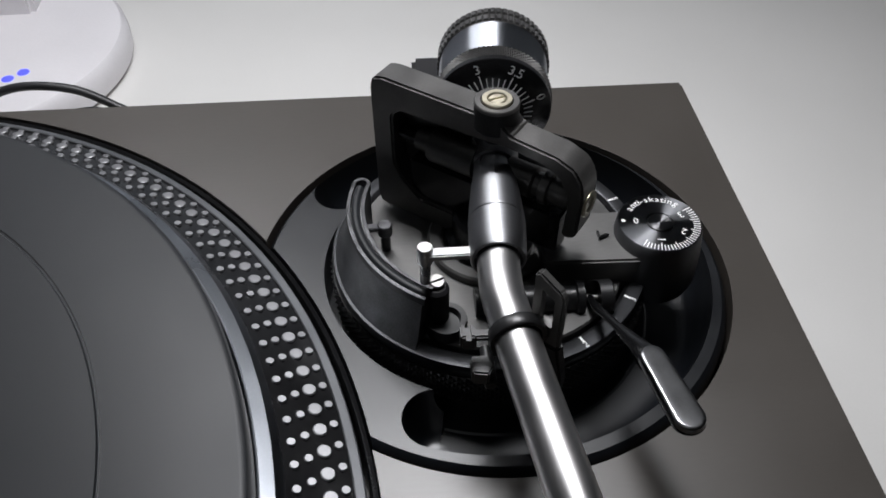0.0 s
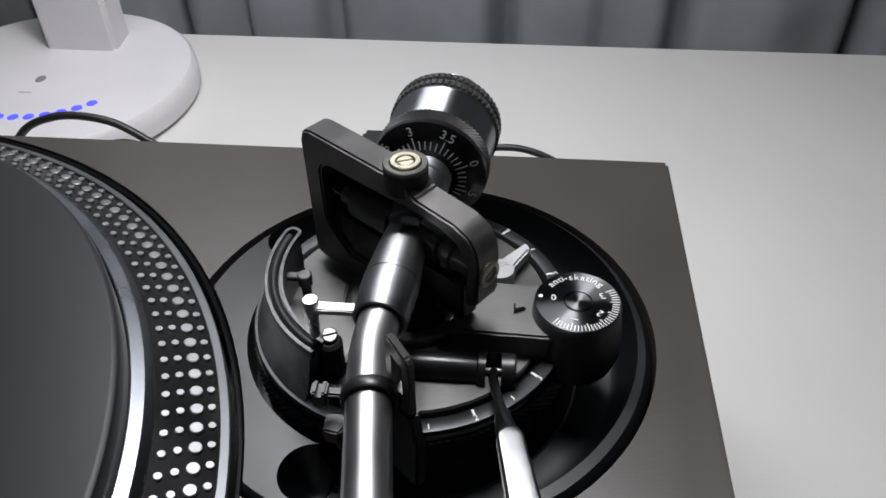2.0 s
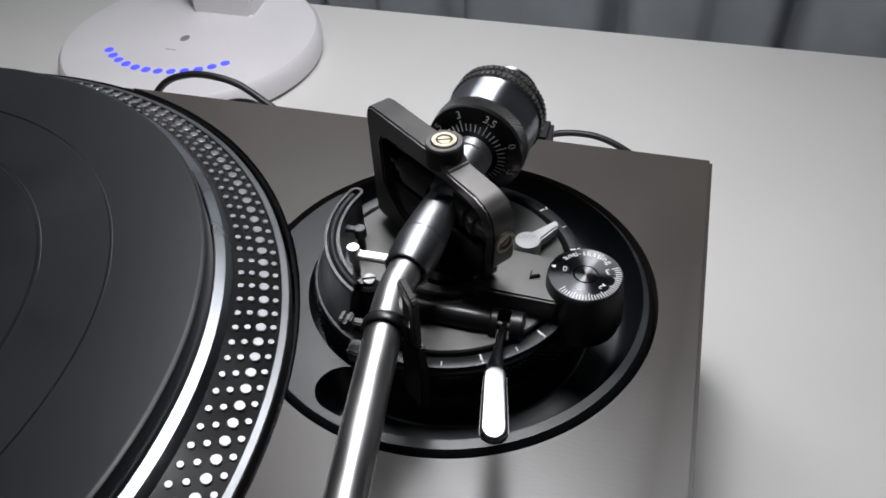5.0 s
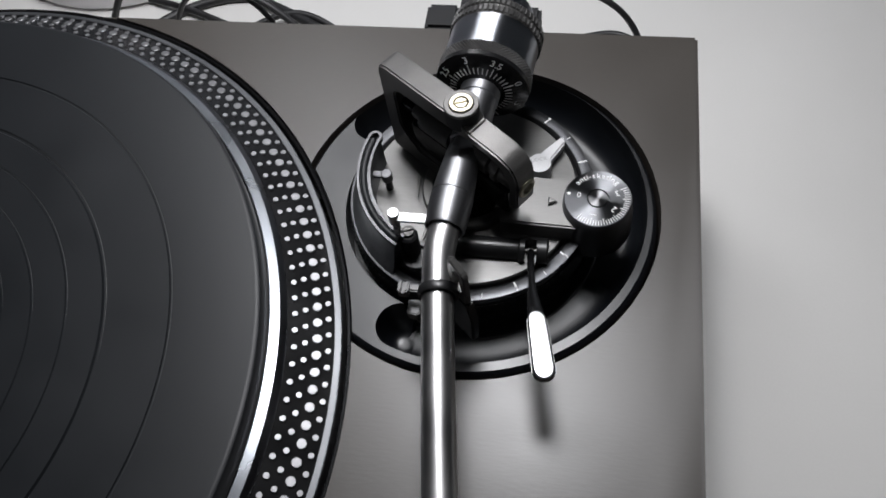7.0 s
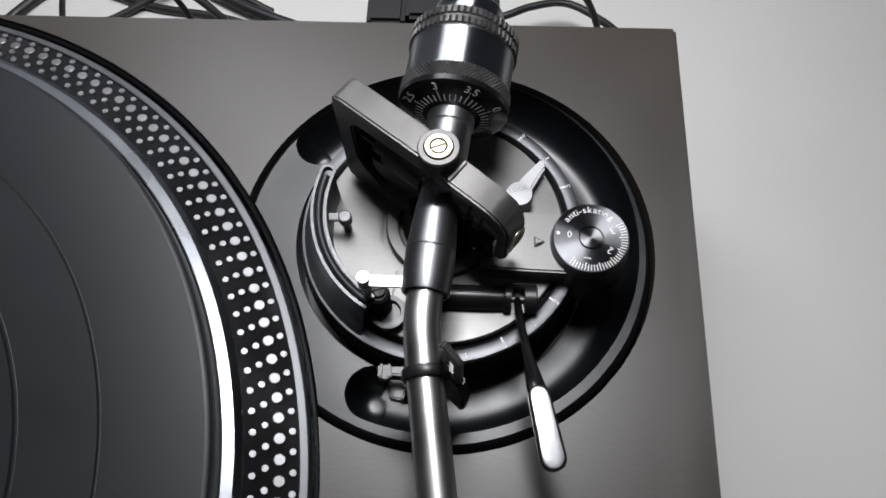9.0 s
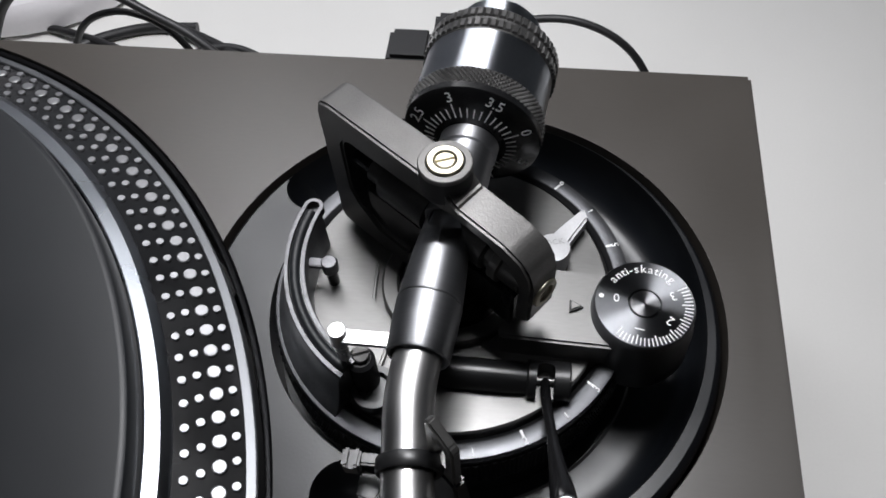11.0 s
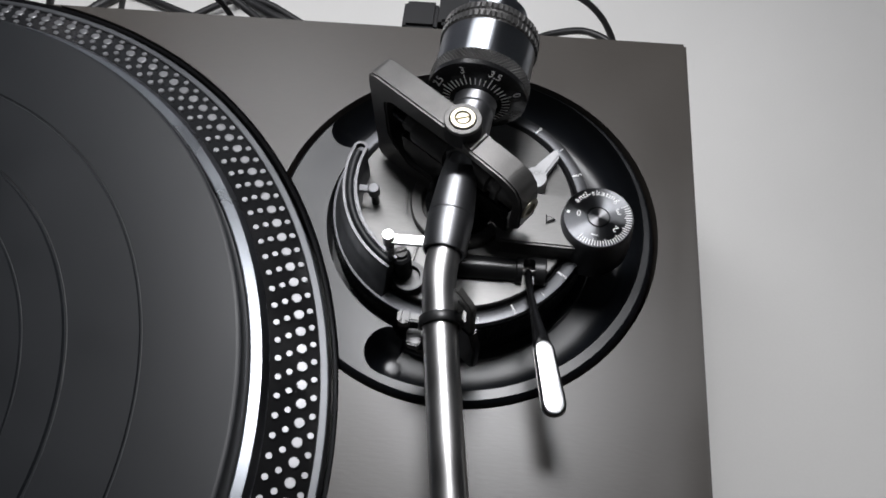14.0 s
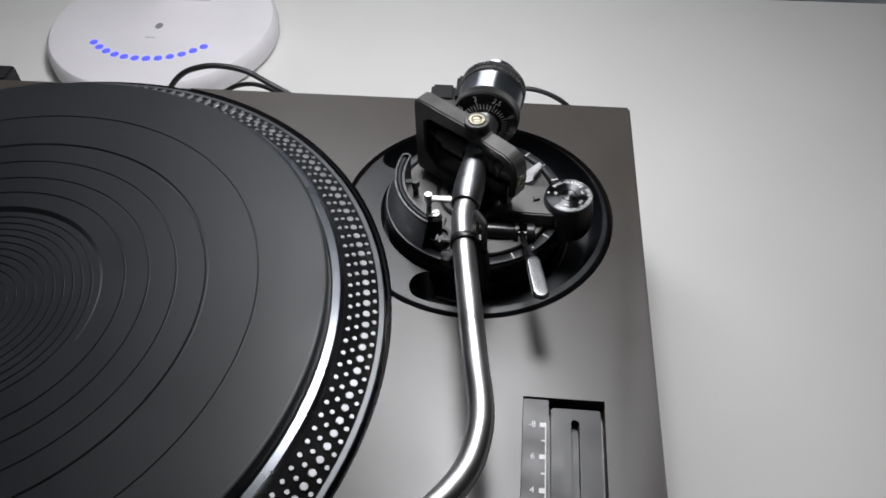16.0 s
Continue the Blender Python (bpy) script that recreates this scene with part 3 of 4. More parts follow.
def make_yoke():
    # local x along the yoke, y up, z through its thickness
    m = Matrix.Translation((PIVOT.x, PIVOT.y, 0)) @ Matrix((YOKE, Vector((0, 0, 1)), YOKE.cross(Vector((0, 0, 1))))).transposed().to_4x4()
    outline = [(-0.0238, 0.0240), (-0.0252, 0.0262), (-0.0255, 0.0380), (-0.0248, 0.0415), (-0.0226, 0.0446), (-0.0180, 0.0464), (-0.0060, 0.0474), (-0.0030, 0.0505), (0.0300, 0.0509),
               (0.0328, 0.0499), (0.0338, 0.0470), (0.0334, 0.0125), (0.0326, 0.0102), (0.0300, 0.0096), (-0.0080, 0.0096), (-0.0080, 0.0165), (0.0190, 0.0165), (0.0250, 0.0215),
               (0.0272, 0.0255), (0.0274, 0.0400), (0.0262, 0.0420), (0.0240, 0.0428), (0.0040, 0.0432), (-0.0050, 0.0438), (-0.0140, 0.0431), (-0.0190, 0.0410), (-0.0215, 0.0372), (-0.0219, 0.0340), (-0.0212, 0.0240)]
    yoke = part("bearing_yoke", prism(outline, -0.0040, 0.0040, m, 0.0006), CAST, deck, "black cast metal bearing yoke", smooth=40)
    top = Matrix.Translation((PIVOT.x, PIVOT.y, 0))
    part("inner_plate", prism([(0.0075, 0.0160), (0.0210, 0.0160), (0.0252, 0.0200), (0.0280, 0.0250), (0.0280, 0.0405), (0.0262, 0.0434), (0.0075, 0.0436)], 0.0016, 0.0034, m, 0.0005), CAST, yoke, "black plate inside the yoke opening")
    # boss side takes a darker material than its cap, to paint in its shade
    part("boss", lathe([(0, 0.0425), (0.0030, 0.0425), (0.0030, 0.0458), (0.0050, 0.0460), (0.0053, 0.0464), (0.0053, 0.0524), (0, 0.0524)], 64, top), MATT, yoke)
    part("boss_cap", lathe([(0.0037, 0.0522), (0.00535, 0.0522), (0.00535, 0.0529), (0.0051, 0.0532), (0.0039, 0.0532), (0.0037, 0.0529), (0.0037, 0.0522)], 64, top), CAST, yoke)
    part("screw_ring", lathe([(0.0022, 0.0525), (0.0036, 0.0525), (0.0036, 0.0535), (0.0034, 0.0537), (0.0024, 0.0537), (0.0022, 0.0535), (0.0022, 0.0525)], 48, top), BRASS, yoke, "pale brass bearing ring")
    slotted_screw("bearing_screw", top @ Matrix.Translation((0, 0, 0.0525)), 0.0020, 0.0011, BRASS, yoke)
    side = frame_of(Vector((PIVOT.x, PIVOT.y, 0.0337)) - YOKE * 0.0252, -YOKE)
    part("screw_ring", lathe([(0.0019, -0.0012), (0.0034, -0.0012), (0.0034, 0.0006), (0.0031, 0.0009), (0.0021, 0.0009), (0.0019, 0.0006), (0.0019, -0.0012)], 48, side), BRASS, yoke, "pale brass bearing ring")
    slotted_screw("bearing_screw", side @ Matrix.Translation((0, 0, -0.0008)), 0.0018, 0.0012, BRASS, yoke)
    # cross shaft and its sleeves
    sh = frame_of(AXIS, YOKE)
    part("cross_shaft", rod(0.0020, -0.0205, 0.0275, 32, sh), GLOSS, yoke)
    part("sleeve", lathe([(0, 0.0040), (0.0047, 0.0040), (0.0047, 0.0165), (0.0044, 0.0172), (0.0030, 0.0168), (0.0030, 0.0215), (0, 0.0215)], 40, sh), PLATE, yoke)
    part("sleeve", lathe([(0, -0.0040), (0.0040, -0.0040), (0.0040, -0.0115), (0.0030, -0.0120), (0.0030, -0.0135), (0.0042, -0.0140), (0.0042, -0.0160), (0.0034, -0.0163), (0.0034, -0.0214), (0, -0.0214)], 40, sh), CAST, yoke)
    part("inner_frame", block(-0.0200, 0.0230, -0.0028, 0.0028, 0.0165, 0.0285, 0.0006, Matrix.Translation((PIVOT.x, PIVOT.y, 0)) @ Matrix.Rotation(radians(143.2), 4, "Z")), GLOSS, yoke)
    part("lower_block", rod(0.0100, 0.0118, 0.0190, 40, top, 0.001), GLOSS, yoke)


make_yoke()


def make_arm():
    housing = part("arm_housing", lathe([(0, -0.0040), (0.0040, -0.0040), (0.0046, -0.0010), (0.0052, 0.0040), (0.0058, 0.0095), (0.0063, 0.0160), (0.0065, 0.0192), (0.0064, 0.0195)], 64, ALONG), STEEL, deck, "satin grey metal arm housing")
    lateral = ARM.cross(Vector((0, 0, 1))).normalized()
    notch = Matrix.Translation(AXIS) @ Matrix((ARM, -lateral, lateral.cross(ARM))).transposed().to_4x4()
    carve(housing, [prism([(-0.006, -0.008), (-0.001, -0.008), (0.0078, 0.0), (-0.001, 0.008), (-0.006, 0.008)], 0.0036, 0.02, notch)])
    part("arm_collar", lathe([(0.0040, 0.0194), (0.0063, 0.0196), (0.0066, 0.0200), (0.0065, 0.0250), (0.0062, 0.0310), (0.0060, 0.0314), (0.0054, 0.0314), (0.0052, 0.0300), (0.0040, 0.0300)], 64, ALONG), STEEL, deck, "satin grey metal collar")
    part("rear_shaft", lathe([(0, -0.0020), (0.0056, -0.0020), (0.0063, 0.0010), (0.0063, 0.0150), (0.0060, 0.0152), (0.0060, 0.0160), (0.0066, 0.0163), (0.0066, 0.0195), (0.0060, 0.0200), (0, 0.0200)], 64, BACK), STEEL, deck, "satin steel shaft to the counterweight")
    pts = [AXIS + ARM * 0.026, AXIS + ARM * 0.034, (-0.0806, -0.1235, 0.0327), (-0.0796, -0.1330, 0.0325), (-0.0782, -0.1430, 0.0322), (-0.0760, -0.1580, 0.0319), (-0.0738, -0.1725, 0.0316),
           (-0.0706, -0.1930, 0.0311), (-0.0681, -0.2080, 0.0308), (-0.0679, -0.2190, 0.0306), (-0.0704, -0.2310, 0.0304), (-0.0760, -0.2410, 0.0302), (-0.0850, -0.2510, 0.0300), (-0.1000, -0.2640, 0.0297), (-0.1180, -0.2790, 0.0293)]
    part("arm_tube", sweep(smooth_path(pts, 10), 0.0047, 40), TUBE, deck, "polished curved metal arm tube", smooth=60)
    # side bar with its upright pin
    lift = part("side_bar", block(-0.0968, -0.0855, -0.1124, -0.1096, 0.0315, 0.0333, 0.0003), SILVER, deck, "bright metal bar beside the arm")
    part("side_pin", lathe([(0, 0.0235), (0.0012, 0.0235), (0.0013, 0.0300), (0.0018, 0.0303), (0.0018, 0.0345), (0.0016, 0.0348), (0, 0.0348)], 32, Matrix.Translation((-0.0962, -0.1108, 0))), SILVER, lift)


make_arm()


def make_counterweight():
    cw = part("counterweight", lathe([(0, 0.0270), (0.0140, 0.0270), (0.0150, 0.0275), (0.0150, 0.0400), (0.0140, 0.0405), (0, 0.0405)], 96, BACK), CHROME, deck, "polished metal counterweight")
    part("dial_face", lathe([(0.0056, 0.0200), (0.0070, 0.0196), (0.0151, 0.0216), (0.0154, 0.0219), (0.0154, 0.0236), (0.0056, 0.0236), (0.0056, 0.0200)], 128, BACK), GLOSS, cw, "black dial with a white force scale")
    part("knurled_ring", knurl(0.0158, 0.0006, 0.0230, 0.0280, 80, 4, BACK), KNURL, cw, "knurled black grip ring", 0)
    part("knurled_ring", knurl(0.0157, 0.0006, 0.0398, 0.0464, 56, 2, BACK, False), KNURL, cw, "ribbed black grip ring", 0)
    part("end_stub", lathe([(0, 0.0460), (0.0120, 0.0460), (0.0112, 0.0474), (0.0100, 0.0475), (0.0102, 0.0548), (0.0094, 0.0558), (0, 0.0560)], 48, BACK), CHROME, cw)
    # scale on the cone: 4.0 grams to a turn, numbers each half gram
    tilt = math.atan2(0.0019, 0.0078)
    top = BACK.to_3x3().inverted() @ Vector((0, 0, 1))
    up = math.atan2(top.y, top.x)
    bm = bmesh.new()

    def place(deg, r):
        # deg: clockwise from the top as seen from the front
        sign = 1 if (BACK.to_3x3() @ Vector((math.cos(up + 0.1), math.sin(up + 0.1), 0))).x > 0 else -1
        a = up + sign * radians(deg)
        z = 0.0196 + (r - 0.0070) * math.tan(tilt) - 0.00005
        return BACK @ Matrix.Rotation(a, 4, "Z") @ Matrix.Translation((r, 0, z)) @ Matrix.Rotation(-tilt, 4, "Y") @ Matrix.Rotation(radians(180), 4, "X") @ Matrix.Rotation(radians(-90), 4, "Z")

    for i in range(40):
        deg = i * 9 + 24.5
        big = i % 5 == 0
        mark(bm, place(deg, 0.0098 if big else 0.0093), 0.00028, 0.0034 if big else 0.0023)
    part("scale_tick", bm, INK, cw, "white force scale ticks", smooth=0)
    for deg, word in ((-65.5, "2.5"), (-20.5, "3"), (24.5, "3.5"), (69.5, "0"), (114.5, ".5"), (159.5, "1"), (-110.5, "2"), (-155.5, "1.5")):
        text("numeral", word, 0.0034, place(deg, 0.0130), INK, cw)


make_counterweight()


def make_rest():
    """The forked arm rest with its post."""
    at = Vector((-0.0790, -0.1350, 0.0324))
    m = frame_of(at, Vector((0.12, -0.99, -0.03)), (1, 0, 0))
    band = [(0.0049, -0.0014), (0.0058, -0.0014), (0.0060, -0.0011), (0.0060, 0.0011), (0.0058, 0.0014), (0.0049, 0.0014), (0.0049, -0.0014)]
    rest = part("arm_rest", lathe(band, 40, m), SATIN, deck, "black arm rest clip")
    part("latch_tab", block(-0.0893, -0.0842, -0.1357, -0.1335, 0.0318, 0.0334, 0.0004), SATIN, rest)
    lug = part("latch_lug", block(-0.0906, -0.0874, -0.1368, -0.1334, 0.0308, 0.0350, 0.0004), SATIN, rest, "small dark notched lug")
    carve(lug, [block(-0.0896, -0.0884, -0.15, -0.12, 0.0338, 0.04, 0)])
    # upright prong with an open slot, one plate with its foot beside the tube
    stand = Matrix.Translation((-0.0729, -0.1336, 0.0)) @ Matrix.Rotation(radians(138), 4, "Z") @ Matrix.Rotation(radians(90), 4, "X")
    prong = part("fork_prong", prism([(-0.0036, 0.0290), (0.0034, 0.0290), (0.0034, 0.0470), (0.0024, 0.0480), (-0.0026, 0.0452), (-0.0036, 0.0438)], -0.0010, 0.0010, stand, 0.0004), PLATE, rest, "grey slotted prong")
    carve(prong, [prism([(-0.0016, 0.0345), (0.0014, 0.0345), (0.0014, 0.0440), (-0.0016, 0.0425)], -0.01, 0.01, stand)])
    part("fork_body", prism([(-0.0048, 0.0060), (0.0040, 0.0060), (0.0036, 0.0292), (-0.0038, 0.0292), (-0.0056, 0.0200)], -0.0014, 0.0014, stand, 0.0005), SATIN, rest)
    part("release_block", prism([(-0.0884, -0.1352), (-0.0850, -0.1352), (-0.0838, -0.1380), (-0.0850, -0.1402), (-0.0884, -0.1396)], 0.0230, 0.0270, bevel=0.0004), SATIN, rest, "dark release block")
    part("release_stem", rod(0.0014, -0.1400, -0.1300, 16, frame_of((-0.0845, 0, 0.0225), (0, 1, 0), (1, 0, 0))), SATIN, rest)


make_rest()


def make_cue():
    """Lift housing and its lever with a flat bright paddle."""
    m = frame_of((-0.0840, -0.1057, 0.0092), (1, 0, 0.0), (0, 0, 1))
    cue = part("lift_housing", lathe([(0, 0), (0.0036, 0), (0.0036, 0.020), (0.0034, 0.0245), (0.0038, 0.0260), (0, 0.0260)], 48, m), SATIN, deck, "dark lift housing")
    ob = part("lift_block", rod(0.0043, 0, 0.0094, 40, frame_of((-0.0592, -0.1057, 0.0090), (1, 0, 0), (0, 0, 1)), 0.0004), SATIN, cue)
    carve(ob, [prism([(-0.0571 + 0.0019 + 0.0019 * math.cos(a), -0.1050 + 0.0019 * math.sin(a)) for a in np.linspace(0, math.pi, 12)] + [(-0.0571, -0.112), (-0.0533, -0.112)], 0.0065, 0.02)])
    part("pivot_pin", rod(0.0008, -0.0590, -0.0500, 16, frame_of((0, -0.1056, 0.0086), (1, 0, 0), (0, 0, 1))), DULL, cue)
    lever = part("lift_lever", sweep(smooth_path([(-0.0552, -0.1056, 0.0086), (-0.0548, -0.1120, 0.0118), (-0.0538, -0.1200, 0.0165), (-0.0527, -0.1280, 0.0208), (-0.0516, -0.1345, 0.0238), (-0.0511, -0.1380, 0.0242)], 6),
                 lambda t: 0.0011 + 0.0014 * max(0, min(1, (t - 0.45) / 0.35)), 16, 0.8), GLOSS, deck, "black lift lever with a bright paddle")
    a = Vector((-0.0514, -0.1352, 0.0264))
    b = Vector((-0.0470, -0.1560, 0.0266))
    mm = frame_of(a, (b - a).cross(Vector((1, 0.2, 0))) * -1 if (b - a).cross(Vector((1, 0.2, 0))).z < 0 else (b - a).cross(Vector((1, 0.2, 0))), b - a)
    n = (b - a).length
    w0, w1 = 0.0027, 0.0032
    out = [(w0 * (1 - math.sin(t)) - 0.0, -w0 * math.cos(t)) for t in np.linspace(0, math.pi, 10)]
    out += [(n - w1 + w1 * math.sin(t), w1 * math.cos(t)) for t in np.linspace(0, math.pi, 14)]
    dish = bmesh.new()
    loops = []
    for k, z in ((1.0, -0.0010), (1.0, 0.0003), (0.93, 0.0006), (0.78, 0.00064), (0.60, 0.00066), (0.38, 0.00067), (0.15, 0.00067)):
        loops.append([dish.verts.new(mm @ Vector((n / 2 + (x - n / 2) * (1 - (1 - k) * w1 / (n / 2)), y * k, z))) for x, y in out])
    for lo, hi in zip(loops, loops[1:]):
        for q in range(len(out)):
            r = (q + 1) % len(out)
            dish.faces.new((lo[q], lo[r], hi[r], hi[q]))
    dish.faces.new(list(reversed(loops[0])))
    dish.faces.new(loops[-1])
    part("paddle", dish, PADDLE, lever, "bright polished finger paddle", smooth=50)
    part("paddle_back", prism([(x * 1.0, y * 1.08) for x, y in out], -0.0018, -0.0011, mm, 0.0002), GLOSS, lever)


make_cue()


def make_antiskate():
    c = Vector((-0.0353, -0.0904, 0))
    m = Matrix.Translation(c)
    plate = part("antiskate_bracket", prism([(-0.0660, -0.0990), (-0.0300, -0.1000), (-0.0265, -0.0960), (-0.0265, -0.0850), (-0.0300, -0.0812), (-0.0480, -0.0812), (-0.0660, -0.0800)], 0.0040, 0.0150, bevel=0.0006), PLATE, deck, "dark grey satin metal bracket")
    t = Matrix.Translation((-0.0496, -0.0906, 0.0150))
    part("index_mark", prism([(-0.0014, -0.0015), (0.0016, 0.0), (-0.0014, 0.0015)], 0, 0.0008, t), GLOSS, plate, "small raised triangle mark", smooth=0)
    part("index_top", prism([(-0.0010, -0.0009), (0.0009, 0.0), (-0.0010, 0.0009)], 0.0008, 0.0012, t), PLATE, plate, smooth=0)
    dial = part("antiskate_dial", lathe([(0, 0.000), (0.0110, 0.000), (0.0119, 0.0035), (0.0116, 0.0120), (0.0110, 0.0160), (0.0108, 0.0182), (0.0105, 0.0188), (0.0036, 0.0188), (0.0035, 0.0178), (0, 0.0178)], 96, m), DIAL, deck, "black spun metal dial with white print")
    hub = part("dial_hub", lathe([(0, 0.0176), (0.0032, 0.0176), (0.0032, 0.0187), (0.0031, 0.0189), (0, 0.0189)], 48, m), SPUN, dial, "grey spun metal hub")
    top = 0.01885
    bm = bmesh.new()
    for i in range(31):
        a = radians(-128 + 156 * i / 30)
        long = i % 5 == 0
        mark(bm, m @ Matrix.Rotation(a, 4, "Z") @ Matrix.Translation((0.0090 if long else 0.0093, 0, top)), 0.0024 if long else 0.0018, 0.00026)
    part("scale_tick", bm, INK, dial, "white scale ticks", smooth=0)
    for deg, word in ((-100, "1"), (-36, "2"), (22, "3")):
        a = radians(deg)
        text("numeral", word, 0.0030, m @ Matrix.Rotation(a, 4, "Z") @ Matrix.Translation((0.0064, 0, top)) @ Matrix.Rotation(radians(180), 4, "Z"), INK, dial)
    text("numeral", "0", 0.0028, m @ Matrix.Translation((-0.0060, 0.0008, top)), INK, dial)
    part("dot_mark", lathe([(0, 0), (0.00055, 0), (0.00055, 0.00008), (0, 0.00008)], 16, m @ Matrix.Translation((-0.0092, 0.0012, top))), INK, dial, "white dot mark", smooth=0)
    word = "anti-skating"
    widths = dict(zip("antiskg-", (1.0, 1.0, 0.62, 0.45, 0.95, 0.98, 1.05, 0.65)))
    total = sum(widths[ch] for ch in word)
    run = 0
    for ch in word:
        deg = 146 - 104 * (run + widths[ch] / 2) / total
        run += widths[ch]
        text("letter", ch, 0.0028, m @ Matrix.Rotation(radians(deg), 4, "Z") @ Matrix.Translation((0.0086, 0, top)) @ Matrix.Rotation(radians(-90), 4, "Z"), INK, dial)


make_antiskate()


def make_lock():
    c = Vector((-0.0550, -0.0742, 0))
    m = Matrix.Translation(c)
    lock = part("lock_knob", lathe([(0, 0.0074), (0.0040, 0.0074), (0.0042, 0.0120), (0.0038, 0.0137), (0, 0.0139)], 48, m), FROST, deck, "pale grey arm height lock knob")
    ang = math.atan2(0.0104, 0.0065)
    part("knob_lever", prism([(0.0020, -0.0022), (0.0051, -0.0019), (0.0125, -0.0016), (0.0145, 0.0010), (0.0062, 0.0024), (0.0020, 0.0028)], 0.0090, 0.0128, m @ Matrix.Rotation(ang, 4, "Z"), 0.0006), FROST, lock)
    text("engraving", "LOCK", 0.0021, m @ Matrix.Translation((-0.0003, 0.0012, 0.01385)) @ Matrix.Rotation(radians(15), 4, "Z"), GREYINK, lock)


make_lock()


def make_pitch():
    """The top end of the speed slider: printed strip, sunken channel and slot."""
    strip = part("pitch_strip", block(-0.0521, -0.0424, -0.3143, -0.1850, -0.0078, -0.0006, 0.0003), BRUSHED, deck, "brushed dark strip with a white speed scale")
    chan = part("pitch_channel", block(-0.0412, -0.0222, -0.3143, -0.1866, -0.0079, -0.0034, 0.0004), BRUSHED, deck, "sunken dark slider channel")
    y0 = -0.1915
    carve(chan, [prism([(-0.0320 + 0.0016 * math.cos(a), y0 - 0.0016 + 0.0016 * math.sin(a)) for a in np.linspace(0, math.pi, 10)] + [(-0.0336, -0.308), (-0.0304, -0.308)], -0.0076, 0.01)])
    bm = bmesh.new()
    z = -0.00058
    for i in range(17):
        y = -0.1963 - 0.00666 * i
        wide = i % 2 == 0
        mark(bm, Matrix.Translation((-0.04465 if wide else -0.0444, y, z)), 0.0022 if wide else 0.0014, 0.0019 if wide else 0.0006)
    mark(bm, Matrix.Translation((-0.04345, -0.1963 - 0.00666 * 8, z)), 0.0004, 0.00666 * 16 + 0.0017)
    part("scale_tick", bm, INK, strip, "white speed scale ticks", smooth=0)
    for i, word in enumerate(("-8", "6", "4", "2", "0", "2", "4", "6", "8")):
        text("numeral", word, 0.0036, Matrix.Translation((-0.0482 if i else -0.0486, -0.1963 - 0.01332 * i, z + 0.00004)), INK, strip)


make_pitch()


def make_hinge(x):
    """Dust cover hinge socket fixed to the back of the plinth."""
    h = part("hinge_socket", block(x - 0.024, x - 0.005, 0.0005, 0.0195, -0.050, 0.0020, 0.0015), MATT, deck, "black plastic hinge socket")
    part("hinge_wing", block(x - 0.038, x - 0.0245, 0.0005, 0.0148, -0.040, -0.0010, 0.0015), MATT, h)
    part("hinge_wing", block(x - 0.0045, x + 0.0090, 0.0005, 0.0148, -0.040, -0.0010, 0.0015), MATT, h)


make_hinge(-0.0700)
make_hinge(-0.3600)


# ---- cables behind the deck ----
def cable(points, r, label):
    return tagged(part("cable", sweep(smooth_path(points, 10), r, 12), CORD, smooth=70), label, "cable")


T = TABLE_Z
cable([(-0.318, 0.050, T + 0.0025), (-0.308, 0.064, T + 0.025), (-0.294, 0.069, -0.060), (-0.281, 0.070, -0.0445), (-0.266, 0.070, -0.0375), (-0.252, 0.070, -0.0362), (-0.236, 0.070, -0.0395), (-0.220, 0.068, -0.0480), (-0.203, 0.064, -0.056), (-0.186, 0.058, -0.070), (-0.170, 0.048, T + 0.020), (-0.150, 0.040, T + 0.0025)], 0.0019, "black power cord arching up behind the turntable")
cable([(-0.276, 0.060, T + 0.0022), (-0.266, 0.070, T + 0.034), (-0.254, 0.072, -0.0580), (-0.237, 0.0727, -0.0515), (-0.220, 0.070, -0.0545), (-0.208, 0.066, -0.066), (-0.196, 0.056, T + 0.022), (-0.180, 0.044, T + 0.0022)], 0.0015, "thin black cable looping below the power cord")
cable([(-0.100, 0.050, T + 0.010), (-0.094, 0.064, -0.070), (-0.076, 0.074, -0.0525), (-0.054, 0.076, -0.0480), (-0.034, 0.074, -0.0530), (-0.020, 0.069, -0.0640), (-0.012, 0.060, -0.080), (-0.013, 0.044, T + 0.016), (-0.025, 0.036, T + 0.0022)], 0.0016, "thin black signal cable looping behind the turntable")
cable([(-0.120, 0.070, T + 0.002), (-0.090, 0.078, -0.099), (-0.058, 0.080, -0.092), (-0.043, 0.085, -0.090), (-0.026, 0.088, -0.090), (-0.010, 0.081, -0.092), (0.004, 0.071, -0.098), (0.008, 0.050, T + 0.003), (0.002, 0.020, T + 0.003)], 0.0019, "thin black earth wire curving behind the turntable")
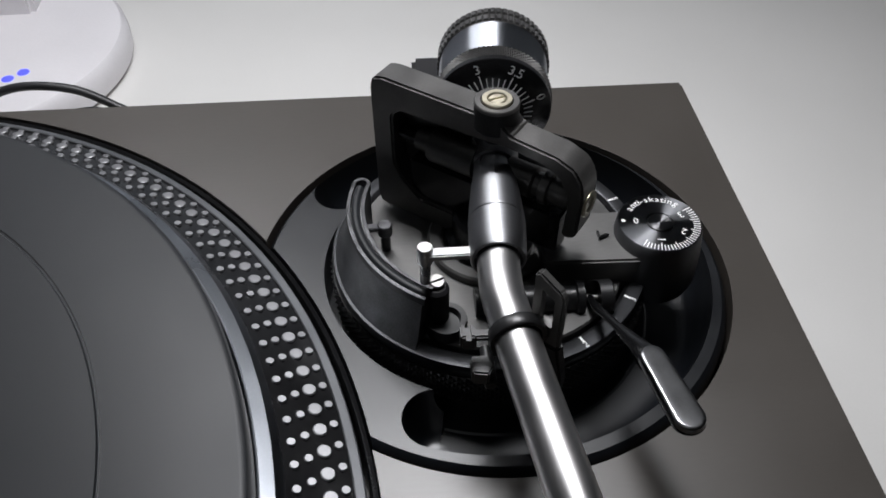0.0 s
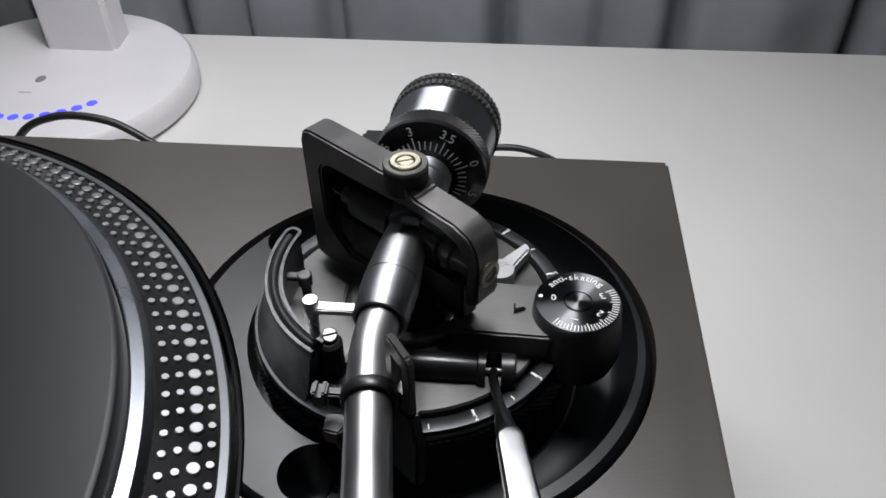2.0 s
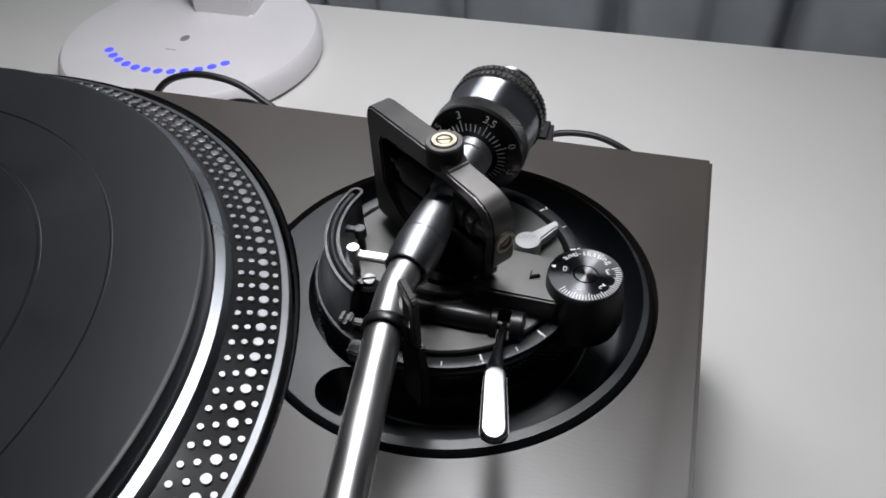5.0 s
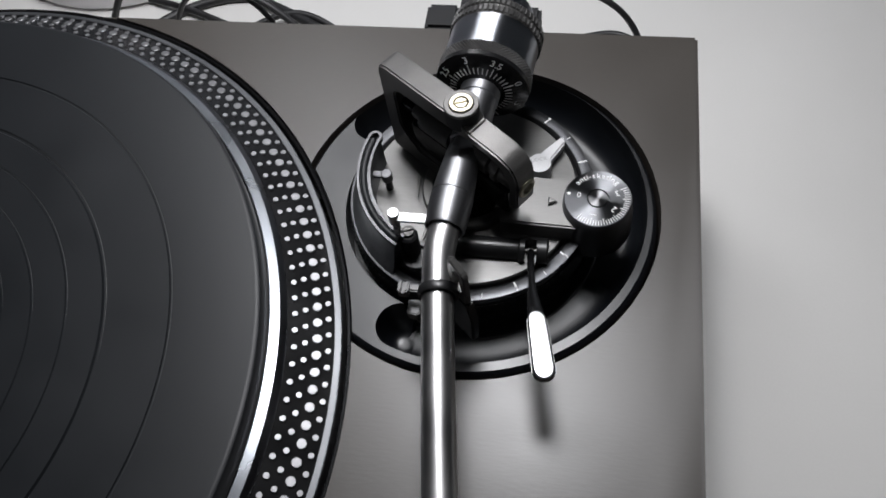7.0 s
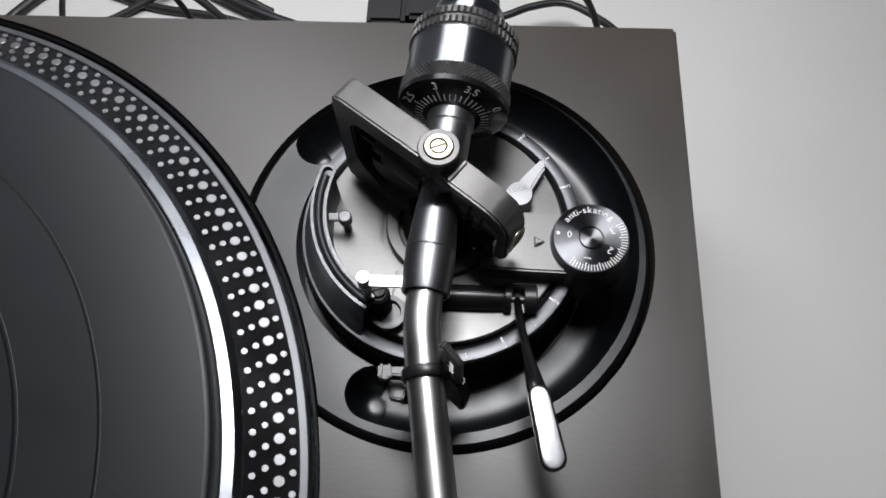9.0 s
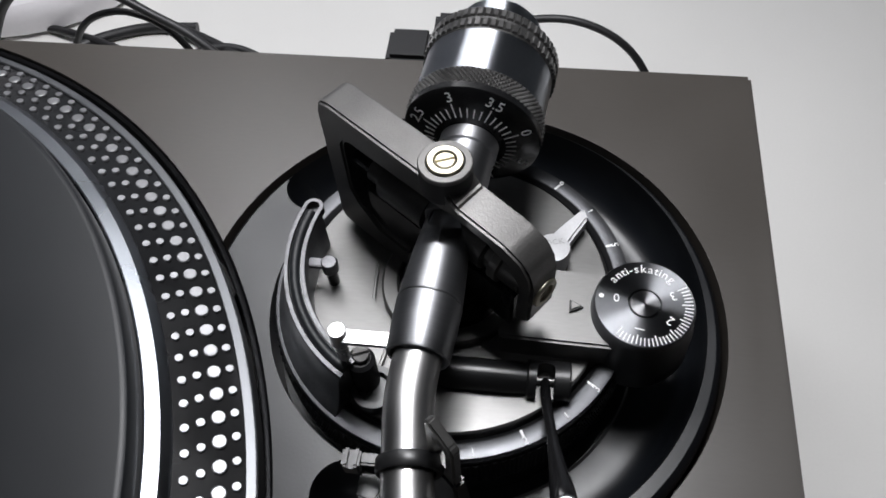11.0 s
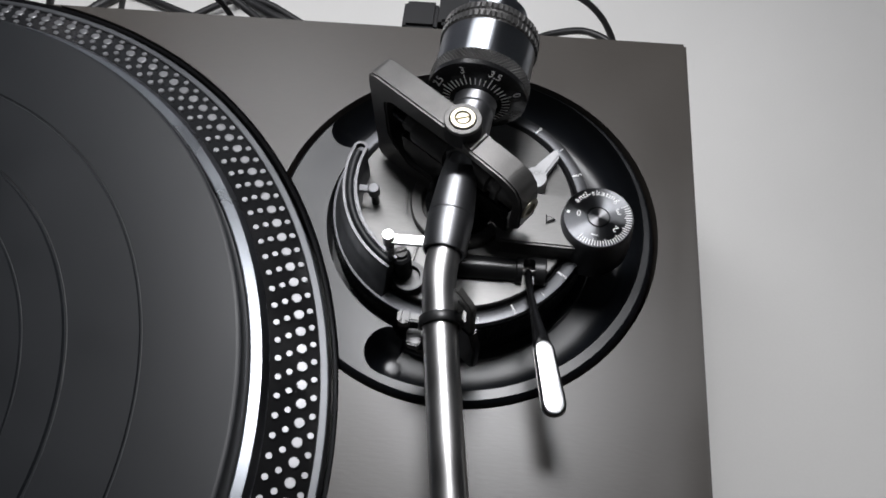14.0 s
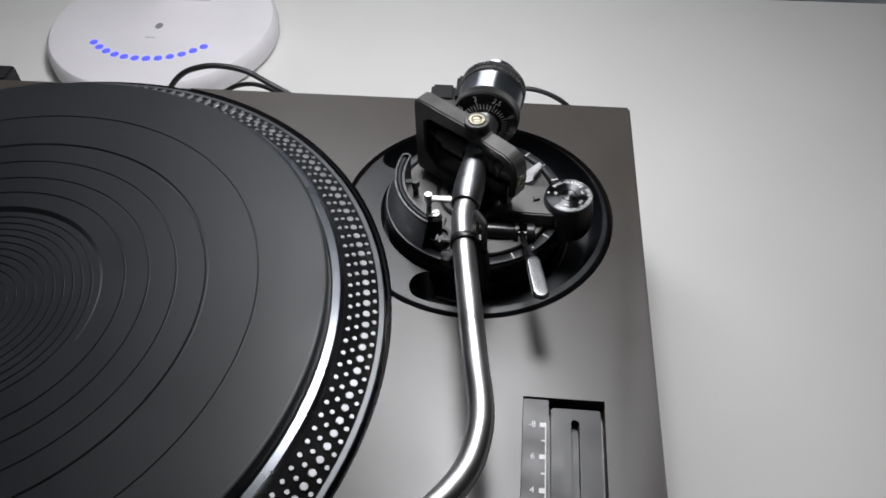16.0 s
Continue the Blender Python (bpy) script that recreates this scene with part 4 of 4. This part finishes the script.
cable([(-0.340, 0.040, T + 0.003), (-0.300, 0.100, T + 0.003), (-0.268, 0.122, T + 0.003), (-0.235, 0.126, T + 0.003)], 0.0028, "thick black cord lying on the desk")
cable([(-0.330, 0.126, T + 0.0022), (-0.285, 0.112, T + 0.0045), (-0.240, 0.096, T + 0.0025), (-0.190, 0.086, T + 0.0022), (-0.150, 0.060, T + 0.0022)], 0.0022, "black signal cable lying across the desk")
cable([(-0.252, 0.128, T + 0.003), (-0.222, 0.112, T + 0.006), (-0.185, 0.092, T + 0.006), (-0.150, 0.080, T + 0.003)], 0.0028, "thick black cord crossing another cable")
cable([(-0.300, 0.070, T + 0.002), (-0.260, 0.086, T + 0.002), (-0.215, 0.108, T + 0.008), (-0.175, 0.094, T + 0.002)], 0.0020, "black cable curled behind the turntable")


# ---- strobe dots ----
def dot_mesh(r):
    bm = lathe([(0, 0.0006), (r * 0.86, 0.0006), (r, 0.0004), (r, -0.0012)], 12)
    me = bpy.data.meshes.new("dot")
    bmesh.ops.recalc_face_normals(bm, faces=bm.faces)
    bm.to_mesh(me)
    bm.free()
    me.materials.append(ALU)
    me.polygons.foreach_set("use_smooth", [True] * len(me.polygons))
    me.set_sharp_from_angle(angle=radians(25))
    return me


def make_dots():
    small, large = dot_mesh(0.00106), dot_mesh(0.00170)
    rest = bmesh.new()
    for r, count, first, me in ((0.1565, 170, 0.65, small), (0.1596, 174, 1.50, small), (0.1631, 180, 0.46, large), (0.1664, 186, 1.38, small)):
        z = 0.0072 - (r - 0.1540) * 0.49
        for i in range(count):
            deg = (first + 360 * i / count + 180) % 360 - 180
            m = Matrix.Translation(SPINDLE) @ Matrix.Rotation(radians(deg), 4, "Z") @ Matrix.Translation((r, 0, z)) @ Matrix.Rotation(0.26, 4, "Y")
            if -50 < deg < 92:
                ob = new("dot", me)
                ob.parent = platter
                ob.matrix_basis = m
            else:
                k = len(rest.verts)
                rest.from_mesh(me)
                rest.verts.ensure_lookup_table()
                for v in rest.verts[k:]:
                    v.co = m @ v.co
    ob = part("dot_rows", rest, ALU, platter, "bright strobe dots round the rim", smooth=25)
    ob["kind"] = "stuff"


make_dots()
